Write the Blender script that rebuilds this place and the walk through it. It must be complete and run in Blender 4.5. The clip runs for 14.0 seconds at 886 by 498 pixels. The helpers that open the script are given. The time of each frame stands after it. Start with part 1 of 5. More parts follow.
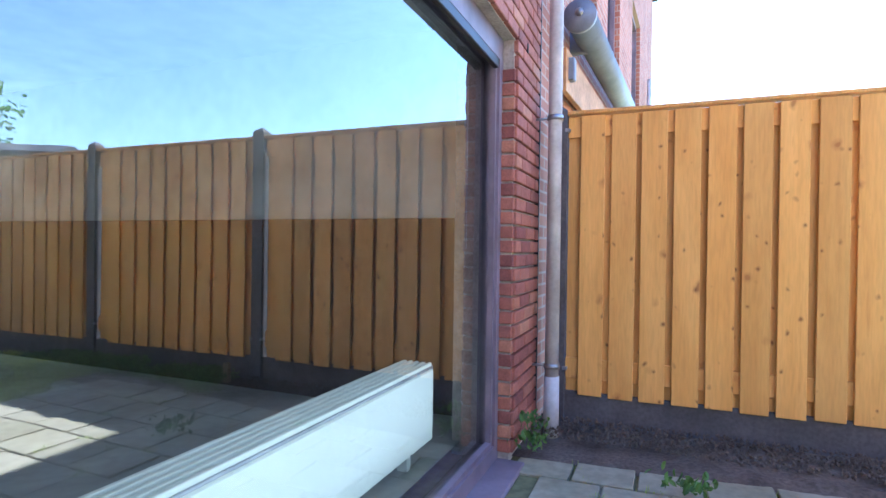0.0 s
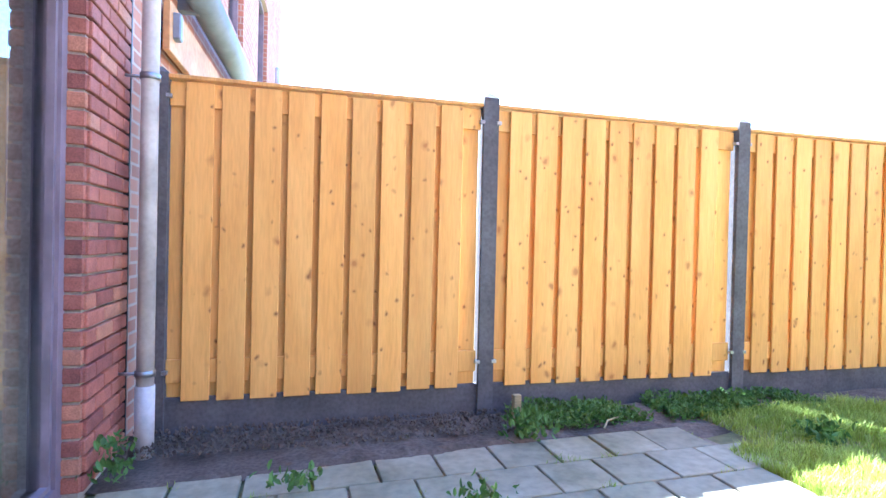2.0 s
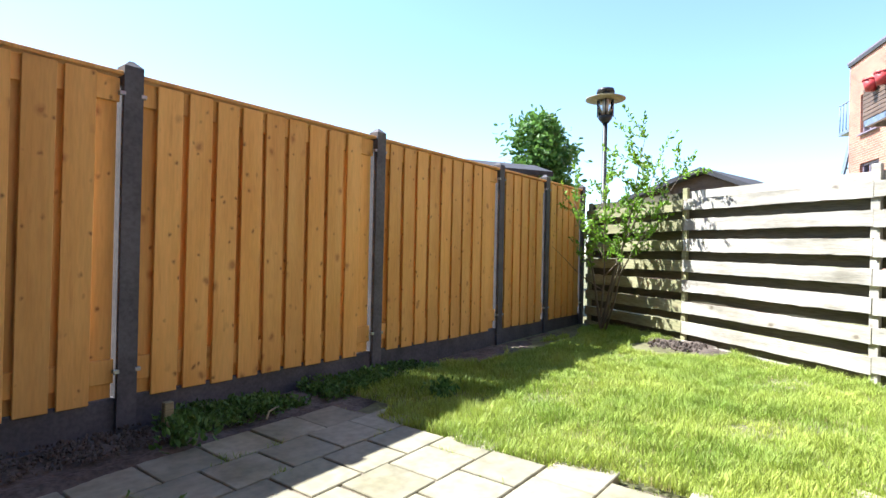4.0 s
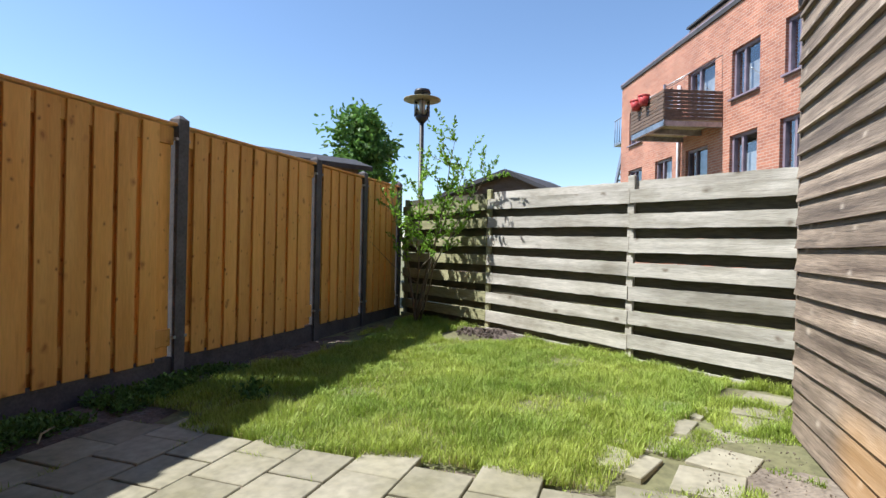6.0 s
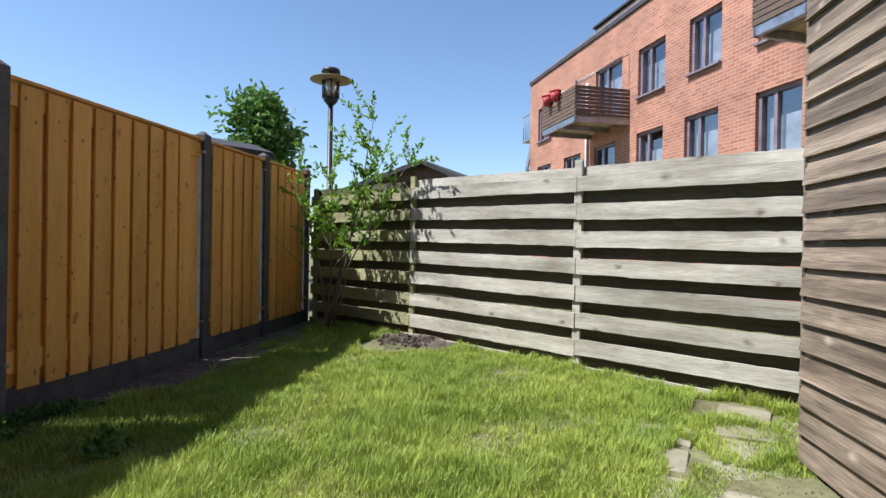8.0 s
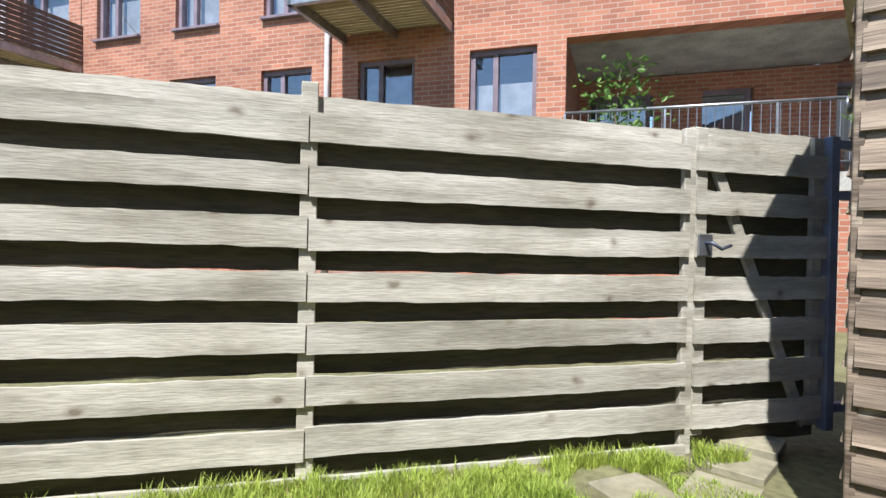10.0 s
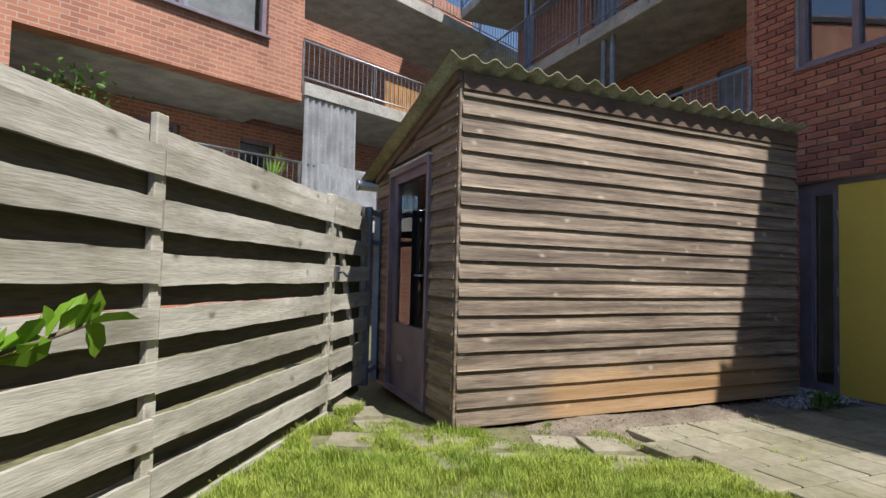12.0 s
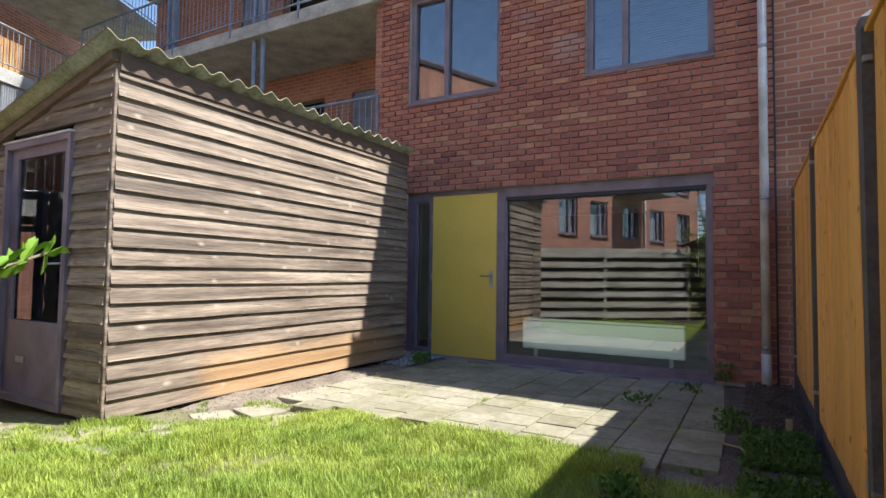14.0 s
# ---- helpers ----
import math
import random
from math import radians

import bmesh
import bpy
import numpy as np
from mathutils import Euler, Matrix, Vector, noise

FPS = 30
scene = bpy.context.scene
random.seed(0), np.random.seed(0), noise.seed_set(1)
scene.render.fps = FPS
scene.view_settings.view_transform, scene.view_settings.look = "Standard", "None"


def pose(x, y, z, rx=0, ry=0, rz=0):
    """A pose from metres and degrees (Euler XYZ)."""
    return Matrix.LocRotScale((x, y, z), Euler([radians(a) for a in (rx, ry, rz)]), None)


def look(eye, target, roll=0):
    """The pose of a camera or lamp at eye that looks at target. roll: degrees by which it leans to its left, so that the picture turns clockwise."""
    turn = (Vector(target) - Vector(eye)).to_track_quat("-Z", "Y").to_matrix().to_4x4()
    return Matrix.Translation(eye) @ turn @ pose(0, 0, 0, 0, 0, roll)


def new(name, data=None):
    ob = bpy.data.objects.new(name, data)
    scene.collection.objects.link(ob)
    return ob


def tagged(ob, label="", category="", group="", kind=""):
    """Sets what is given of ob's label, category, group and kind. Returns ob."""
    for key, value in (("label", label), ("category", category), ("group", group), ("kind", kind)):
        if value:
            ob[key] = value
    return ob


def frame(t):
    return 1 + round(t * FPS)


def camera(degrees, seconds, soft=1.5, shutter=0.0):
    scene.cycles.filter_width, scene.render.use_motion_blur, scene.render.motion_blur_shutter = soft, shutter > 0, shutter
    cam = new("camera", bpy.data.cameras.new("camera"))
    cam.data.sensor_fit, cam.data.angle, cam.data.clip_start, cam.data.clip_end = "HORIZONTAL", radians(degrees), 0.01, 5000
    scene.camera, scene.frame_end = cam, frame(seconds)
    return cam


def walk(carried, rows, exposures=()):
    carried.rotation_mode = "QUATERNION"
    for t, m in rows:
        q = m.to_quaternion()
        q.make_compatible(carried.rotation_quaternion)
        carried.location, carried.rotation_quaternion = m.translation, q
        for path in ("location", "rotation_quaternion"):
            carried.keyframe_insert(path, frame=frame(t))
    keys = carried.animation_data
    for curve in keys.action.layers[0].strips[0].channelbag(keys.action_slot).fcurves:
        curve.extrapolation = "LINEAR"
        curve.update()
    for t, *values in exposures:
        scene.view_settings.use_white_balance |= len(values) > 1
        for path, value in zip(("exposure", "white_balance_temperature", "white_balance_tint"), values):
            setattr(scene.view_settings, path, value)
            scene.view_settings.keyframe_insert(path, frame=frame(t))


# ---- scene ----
cam = camera(78.3, 14.0)
PATH = [
    (0, (0.651, -3.48, 1.057), (-0.097, -1.626, 1.05), 0.8),
    (0.5, (0.693, -3.423, 1.05), (0.249, -1.473, 1.044), 0.7),
    (1, (0.706, -3.315, 1.108), (0.583, -1.32, 1.055), 0.9),
    (1.5, (0.784, -3.268, 1.094), (0.927, -1.274, 1.046), 1.1),
    (2, (0.757, -3.232, 1.038), (1.282, -1.302, 1.019), 1.3),
    (2.5, (0.714, -3.182, 1.036), (1.654, -1.416, 1.019), 1.5),
    (3, (0.691, -3.151, 0.995), (1.921, -1.574, 1.002), 1.3),
    (3.5, (0.649, -3.153, 0.979), (2.083, -1.759, 0.993), 1.2),
    (6, (0.575, -3.263, 1.027), (2.465, -2.611, 1.021), 1.2),
    (6.5, (0.578, -3.259, 1.021), (2.5, -2.705, 1.016), 1.1),
    (7, (0.62, -3.208, 1.011), (2.56, -2.722, 1.004), 1.1),
    (9.5, (3.309, -2.096, 1.01), (5.137, -2.907, 0.991), 0.7),
    (10, (3.996, -1.875, 1.057), (5.312, -3.381, 1.035), 1.1),
    (10.5, (4.595, -1.69, 1.078), (5.434, -3.505, 1.071), 1.3),
    (11, (5.052, -1.323, 1.114), (5.303, -3.307, 1.15), 1.4),
    (11.5, (5.437, -0.981, 1.113), (5.214, -2.967, 1.181), 1.3),
    (12, (5.799, -0.691, 1.097), (4.995, -2.521, 1.185), 1.4),
    (12.5, (5.984, -0.544, 1.082), (4.862, -2.197, 1.169), 1.2),
    (13, (6.121, -0.457, 1.084), (4.652, -1.812, 1.167), 1.2),
    (13.5, (6.208, -0.412, 1.053), (4.571, -1.556, 1.143), 1.0),
    (14, (6.265, -0.366, 1.027), (4.526, -1.349, 1.123), 0.8),
]
EXPOSURE = [(0.0, 3.25, 5250, 10), (0.5, 3.44, 5150, 10), (1.5, 3.79, 5050, 10), (2.2, 3.84, 5050, 10), (3.0, 3.84, 5350, 10), (3.5, 2.76, 5900, 10), (4.6, 1.42, 5950, 10), (5.8, 0.97, 6050, 10), (6.4, 0.72, 6000, 10), (7.2, 0.62, 5950, 10), (9.3, 0.95, 6250, 10), (10.0, 0.85, 6100, 10), (10.5, 0.85, 6050, 10), (11.5, 0.50, 6250, 10), (12.5, 0.40, 6450, 10), (13.2, 0.65, 6450, 10), (14.0, 1.25, 6250, 10)]
walk(cam, [(t, look(eye, target, roll)) for t, eye, target, roll in PATH], EXPOSURE)

# ---- world and sun ----
SUN = Vector((-0.25, 0.66, 1.0)).normalized()
world = bpy.data.worlds.new("sky")
scene.world = world
world.use_nodes = True
wn = world.node_tree.nodes
sky = wn.new("ShaderNodeTexSky")
sky.sky_type = "NISHITA"
sky.sun_disc = False
sky.sun_elevation = math.asin(SUN.z)
sky.sun_rotation = math.atan2(SUN.x, SUN.y)
sky.air_density, sky.dust_density, sky.ozone_density = 1.0, 0.2, 2.2
wn["Background"].inputs["Strength"].default_value = 0.105
world.node_tree.links.new(sky.outputs[0], wn["Background"].inputs["Color"])
sun_data = bpy.data.lights.new("sun", "SUN")
sun_data.energy, sun_data.angle, sun_data.color = 5.0, radians(0.6), (1.0, 0.95, 0.87)
sun = new("sun", sun_data)
sun.matrix_world = look((0, 0, 30), Vector((0, 0, 30)) - SUN)

# area lamp added in the picture window, standing in for the sky's light indoors
glow = bpy.data.lights.new("window_fill_lamp", "AREA")
glow.shape, glow.size, glow.size_y = "RECTANGLE", 2.2, 1.85
glow.energy, glow.color = 1.4, (0.90, 0.96, 1.0)
window_fill_lamp = new("window_fill_lamp", glow)
window_fill_lamp.matrix_world = look((-0.29, -1.92, 1.04), (-2.0, -1.92, 1.04))

# ---- materials ----
MATS = {}


def shader(name, colour, rough=0.7, metal=0.0, dark=None, scale=6.0, stretch=(1, 1, 1), grain=0.0, bump=0.0, vary=0.0, coords="Object", spec=0.4):
    """A plain surface with noise at two scales, grain along an axis and a per-object tone."""
    m = bpy.data.materials.new(name)
    m.use_nodes = True
    nt = m.node_tree
    N, L = nt.nodes, nt.links
    b = N["Principled BSDF"]
    b.inputs["Roughness"].default_value = rough
    b.inputs["Metallic"].default_value = metal
    b.inputs["Specular IOR Level"].default_value = spec
    tc = N.new("ShaderNodeTexCoord")
    info = N.new("ShaderNodeObjectInfo")
    off = N.new("ShaderNodeVectorMath")
    off.operation = "MULTIPLY_ADD"
    L.new(info.outputs["Random"], off.inputs[0])
    off.inputs[1].default_value = (37, 53, 71)
    L.new(tc.outputs[coords], off.inputs[2])
    mp = N.new("ShaderNodeMapping")
    mp.inputs["Scale"].default_value = stretch
    L.new(off.outputs[0], mp.inputs["Vector"])
    big = N.new("ShaderNodeTexNoise")
    big.inputs["Scale"].default_value = scale
    big.inputs["Detail"].default_value = 5
    L.new(mp.outputs[0], big.inputs["Vector"])
    fine = N.new("ShaderNodeTexNoise")
    fine.inputs["Scale"].default_value = scale * 9
    fine.inputs["Detail"].default_value = 4
    L.new(mp.outputs[0], fine.inputs["Vector"])
    ramp = N.new("ShaderNodeValToRGB")
    d = dark if dark else tuple(c * 0.6 for c in colour)
    ramp.color_ramp.elements[0].position, ramp.color_ramp.elements[0].color = 0.3, (*d, 1)
    ramp.color_ramp.elements[1].position, ramp.color_ramp.elements[1].color = 0.68, (*colour, 1)
    L.new(big.outputs["Fac"], ramp.inputs[0])
    mul = N.new("ShaderNodeMix")
    mul.data_type, mul.blend_type = "RGBA", "MULTIPLY"
    mul.inputs[0].default_value = grain
    L.new(ramp.outputs[0], mul.inputs[6])
    fr = N.new("ShaderNodeValToRGB")
    fr.color_ramp.elements[0].position, fr.color_ramp.elements[0].color = 0.32, (0.3, 0.3, 0.3, 1)
    fr.color_ramp.elements[1].position, fr.color_ramp.elements[1].color = 0.62, (1.1, 1.1, 1.1, 1)
    L.new(fine.outputs["Fac"], fr.inputs[0])
    L.new(fr.outputs[0], mul.inputs[7])
    hsv = N.new("ShaderNodeHueSaturation")
    mr = N.new("ShaderNodeMapRange")
    mr.inputs["To Min"].default_value, mr.inputs["To Max"].default_value = 1 - vary, 1 + vary
    L.new(info.outputs["Random"], mr.inputs["Value"])
    L.new(mr.outputs[0], hsv.inputs["Value"])
    L.new(mul.outputs[2], hsv.inputs["Color"])
    L.new(hsv.outputs[0], b.inputs["Base Color"])
    if bump:
        bp = N.new("ShaderNodeBump")
        bp.inputs["Strength"].default_value = bump
        bp.inputs["Distance"].default_value = 0.004
        L.new(fine.outputs["Fac"], bp.inputs["Height"])
        L.new(bp.outputs[0], b.inputs["Normal"])
    MATS[name] = m
    return m


def knotted(m, dark, amount=0.85, size=3.2, flat=(1, 1, 1)):
    """Dark round knots with a halo, over the colour of a wooden surface."""
    nt = m.node_tree
    N, L = nt.nodes, nt.links
    b = N["Principled BSDF"]
    src = b.inputs["Base Color"].links[0].from_socket
    off = next(n for n in N if n.type == "VECT_MATH")
    mp = N.new("ShaderNodeMapping")
    mp.inputs["Scale"].default_value = flat
    L.new(off.outputs[0], mp.inputs["Vector"])
    wob = N.new("ShaderNodeTexNoise")
    wob.inputs["Scale"].default_value = 14
    L.new(mp.outputs[0], wob.inputs["Vector"])
    add = N.new("ShaderNodeVectorMath")
    add.operation = "MULTIPLY_ADD"
    L.new(wob.outputs["Color"], add.inputs[0])
    add.inputs[1].default_value = (0.05, 0.05, 0.05)
    L.new(mp.outputs[0], add.inputs[2])
    v = N.new("ShaderNodeTexVoronoi")
    v.inputs["Scale"].default_value = size
    L.new(add.outputs[0], v.inputs["Vector"])
    r = N.new("ShaderNodeValToRGB")
    r.color_ramp.elements[0].position, r.color_ramp.elements[0].color = 0.06, (amount, amount, amount, 1)
    r.color_ramp.elements[1].position, r.color_ramp.elements[1].color = 0.18, (0, 0, 0, 1)
    e = r.color_ramp.elements.new(0.10)
    e.color = (amount * 0.45,) * 3 + (1,)
    L.new(v.outputs["Distance"], r.inputs[0])
    mix = N.new("ShaderNodeMix")
    mix.data_type = "RGBA"
    L.new(r.outputs[0], mix.inputs[0])
    L.new(src, mix.inputs[6])
    mix.inputs[7].default_value = (*dark, 1)
    L.new(mix.outputs[2], b.inputs["Base Color"])
    return m


def checked(m, dark, stretch, scale=9.0, amount=0.8, start=0.60):
    """Thin dark drying cracks and dirt lines running along the grain."""
    nt = m.node_tree
    N, L = nt.nodes, nt.links
    b = N["Principled BSDF"]
    src = b.inputs["Base Color"].links[0].from_socket
    off = next(n for n in N if n.type == "VECT_MATH")
    mp = N.new("ShaderNodeMapping")
    mp.inputs["Scale"].default_value = stretch
    L.new(off.outputs[0], mp.inputs["Vector"])
    n = N.new("ShaderNodeTexNoise")
    n.inputs["Scale"].default_value = scale
    n.inputs["Detail"].default_value = 6
    n.inputs["Roughness"].default_value = 0.65
    L.new(mp.outputs[0], n.inputs["Vector"])
    r = N.new("ShaderNodeValToRGB")
    r.color_ramp.elements[0].position, r.color_ramp.elements[0].color = start, (0, 0, 0, 1)
    r.color_ramp.elements[1].position, r.color_ramp.elements[1].color = start + 0.08, (amount, amount, amount, 1)
    L.new(n.outputs["Fac"], r.inputs[0])
    mix = N.new("ShaderNodeMix")
    mix.data_type = "RGBA"
    L.new(r.outputs[0], mix.inputs[0])
    L.new(src, mix.inputs[6])
    mix.inputs[7].default_value = (*dark, 1)
    L.new(mix.outputs[2], b.inputs["Base Color"])
    return m


PINE = knotted(knotted(shader("new_pine", (0.77, 0.435, 0.13), 0.62, dark=(0.67, 0.335, 0.08), scale=2.2, stretch=(4, 4, 0.45), grain=0.14, bump=0.25, vary=0.13), (0.34, 0.13, 0.035), 0.75, 5.5, (1, 1, 0.8)), (0.22, 0.085, 0.025), 0.85, 12.0, (1, 1, 0.8))
PINE_BACK = shader("new_pine_back_board", (0.72, 0.39, 0.12), 0.65, dark=(0.62, 0.30, 0.08), scale=3, stretch=(5, 5, 0.5), grain=0.25, bump=0.25, vary=0.10)
GREYWOOD = knotted(shader("weathered_grey_wood", (0.61, 0.58, 0.515), 0.68, dark=(0.34, 0.32, 0.27), scale=2.4, stretch=(0.6, 4, 6), grain=0.3, bump=0.5, vary=0.10), (0.16, 0.125, 0.09), 0.8, 5.5, (0.7, 1, 1))
GREENWOOD = shader("algae_green_wood", (0.40, 0.38, 0.22), 0.8, dark=(0.26, 0.26, 0.13), scale=2.0, stretch=(0.5, 5, 5), grain=0.45, bump=0.5, vary=0.12)
# Back board colour holds the shade that the front planks throw.
SHADEDBACK = shader("shaded_back_wood", (0.13, 0.12, 0.075), 0.85, dark=(0.07, 0.066, 0.04), scale=2.0, stretch=(0.5, 5, 5), grain=0.45, bump=0.4, vary=0.12)
SHEDWOOD = knotted(shader("weathered_shed_board", (0.38, 0.30, 0.225), 0.7, dark=(0.095, 0.068, 0.05), scale=2.2, stretch=(0.4, 5, 8), grain=0.55, bump=0.6, vary=0.22), (0.55, 0.48, 0.39), 0.5, 6.5, (0.6, 1.0, 1.0))
checked(GREYWOOD, (0.13, 0.115, 0.09), (0.3, 6, 6), 7, 0.7, 0.66)
checked(GREENWOOD, (0.12, 0.11, 0.06), (0.3, 6, 6), 7, 0.7, 0.65)
checked(SHEDWOOD, (0.05, 0.04, 0.03), (0.25, 6, 6), 8, 0.75, 0.59)
checked(PINE, (0.56, 0.25, 0.06), (5, 5, 0.35), 4, 0.4, 0.60)
CONCRETE = shader("dark_grey_concrete", (0.125, 0.122, 0.135), 0.85, scale=5, grain=0.35, bump=0.3, vary=0.08)
PALECONCRETE = shader("pale_concrete", (0.50, 0.49, 0.46), 0.85, scale=3, grain=0.3, bump=0.2, vary=0.06)
TILE = shader("grey_concrete_paving", (0.36, 0.33, 0.245), 0.85, dark=(0.25, 0.23, 0.165), scale=2.2, grain=0.3, bump=0.5, vary=0.10)
SOIL = shader("bare_soil", (0.15, 0.118, 0.098), 0.95, dark=(0.07, 0.054, 0.045), scale=6, grain=0.55, bump=1.0)
SAND = shader("sandy_soil", (0.27, 0.225, 0.175), 0.95, dark=(0.16, 0.13, 0.10), scale=5, grain=0.5, bump=0.9)
GROUND = shader("garden_ground", (0.20, 0.20, 0.10), 0.95, dark=(0.13, 0.12, 0.06), scale=2, grain=0.5, bump=0.6)
MAUVE = shader("mauve_paint", (0.25, 0.20, 0.245), 0.45, scale=4, grain=0.1, vary=0.03)
YELLOW = shader("mustard_yellow_paint", (0.72, 0.52, 0.11), 0.4, dark=(0.66, 0.47, 0.09), scale=2, grain=0.05)
WHITEPLASTIC = shader("white_plastic", (0.66, 0.66, 0.70), 0.5, scale=5, grain=0.15)
WHITEPAINT = shader("white_radiator_enamel", (0.80, 0.84, 0.78), 0.4, dark=(0.76, 0.80, 0.74), scale=3, grain=0.04)
STEEL = shader("galvanised_steel", (0.46, 0.48, 0.52), 0.4, 0.85, scale=8, grain=0.15)
BLUESTEEL = shader("blue_grey_painted_steel", (0.23, 0.27, 0.36), 0.5, scale=6, grain=0.1)
BLACK = shader("black_metal", (0.03, 0.03, 0.035), 0.45, scale=6, grain=0.1)
MORTAR = shader("pale_mortar", (0.50, 0.46, 0.42), 0.9, scale=8, grain=0.3, bump=0.3)
INTERIOR = shader("white_plaster", (0.85, 0.83, 0.78), 0.9, scale=2, grain=0.05)
FLOORING = shader("grey_floor", (0.42, 0.43, 0.42), 0.6, scale=2, grain=0.15)
# Colour of the dark wainscot; elsewhere it stands in for unlit rooms.
DARKROOM = shader("dark_panel_and_unlit_room", (0.10, 0.095, 0.09), 0.9, scale=2, grain=0.2)
ETERNIT = shader("mossy_corrugated_sheet", (0.36, 0.34, 0.23), 0.9, dark=(0.20, 0.19, 0.11), scale=4, grain=0.45, bump=0.5)
LEAF = shader("fresh_green_leaf", (0.26, 0.44, 0.045), 0.5, dark=(0.14, 0.29, 0.025), scale=3, grain=0.1)
LEAFDARK = shader("dark_green_leaf", (0.15, 0.28, 0.06), 0.5, dark=(0.08, 0.17, 0.03), scale=2, grain=0.1)
WEEDLEAF = shader("weed_leaf", (0.14, 0.25, 0.06), 0.55, dark=(0.07, 0.15, 0.03), scale=5, grain=0.1)
BARK = shader("grey_brown_bark", (0.24, 0.20, 0.14), 0.85, scale=9, stretch=(3, 3, 0.6), grain=0.4, bump=0.5)
GRASS = shader("grass_blade", (0.40, 0.47, 0.085), 0.6, dark=(0.22, 0.33, 0.045), scale=1.6, grain=0.15)
STRAW = shader("dry_grass_blade", (0.58, 0.52, 0.25), 0.7, dark=(0.42, 0.36, 0.16), scale=3, grain=0.15)
REDPOT = shader("red_flower_pot", (0.55, 0.06, 0.06), 0.5, scale=4, grain=0.1)
CLOTH = shader("pale_grey_cloth", (0.66, 0.68, 0.73), 0.9, scale=3, grain=0.15)
INLETCLOTH = shader("thin_light_inlet_cloth", (0.80, 0.80, 0.78), 0.9, scale=3, grain=0.1)
AWNING = shader("blue_grey_awning", (0.22, 0.29, 0.37), 0.55, scale=3, grain=0.1)
SLATWOOD = shader("dark_balcony_wood", (0.17, 0.115, 0.085), 0.7, scale=3, stretch=(0.6, 4, 4), grain=0.4, vary=0.1)
DECK = shader("pale_underside_decking", (0.42, 0.35, 0.20), 0.8, scale=3, stretch=(0.5, 5, 5), grain=0.5)
TARROOF = shader("dark_roofing", (0.06, 0.06, 0.068), 0.8, scale=4, grain=0.3)
GRAVEL = shader("grey_gravel", (0.42, 0.42, 0.44), 0.85, scale=12, grain=0.3, vary=0.2)
BRASSDARK = shader("blue_black_gate_hardware", (0.10, 0.12, 0.17), 0.45, 0.5, scale=6)
PINKWOOD = shader("timber_fascia", (0.55, 0.30, 0.13), 0.7, scale=3, grain=0.3)


def blotched(m, dark, scale=1.3, amount=0.55, start=0.52):
    """Large uneven stains that run on from piece to piece."""
    nt = m.node_tree
    N, L = nt.nodes, nt.links
    b = N["Principled BSDF"]
    src = b.inputs["Base Color"].links[0].from_socket
    geo = N.new("ShaderNodeNewGeometry")
    n = N.new("ShaderNodeTexNoise")
    n.inputs["Scale"].default_value = scale
    n.inputs["Detail"].default_value = 7
    n.inputs["Roughness"].default_value = 0.62
    L.new(geo.outputs["Position"], n.inputs["Vector"])
    r = N.new("ShaderNodeValToRGB")
    r.color_ramp.elements[0].position, r.color_ramp.elements[0].color = start - 0.08, (0, 0, 0, 1)
    r.color_ramp.elements[1].position, r.color_ramp.elements[1].color = start + 0.14, (amount, amount, amount, 1)
    L.new(n.outputs["Fac"], r.inputs[0])
    mix = N.new("ShaderNodeMix")
    mix.data_type, mix.blend_type = "RGBA", "MULTIPLY"
    L.new(r.outputs[0], mix.inputs[0])
    L.new(src, mix.inputs[6])
    mix.inputs[7].default_value = (*dark, 1)
    L.new(mix.outputs[2], b.inputs["Base Color"])
    return m


blotched(GREYWOOD, (0.55, 0.53, 0.46), 1.4, 0.6)
blotched(SHEDWOOD, (0.6, 0.56, 0.52), 1.5, 0.5)
blotched(TILE, (0.62, 0.62, 0.48), 1.2, 0.8)


def island_tone(m, low, high):
    """Shift tone piece by piece in a joined mesh."""
    nt = m.node_tree
    N, L = nt.nodes, nt.links
    hsv = next(n for n in N if n.type == "HUE_SAT")
    geo = N.new("ShaderNodeNewGeometry")
    mr = N.new("ShaderNodeMapRange")
    mr.inputs["To Min"].default_value, mr.inputs["To Max"].default_value = low, high
    L.new(geo.outputs["Random Per Island"], mr.inputs["Value"])
    L.new(mr.outputs[0], hsv.inputs["Value"])
    return m


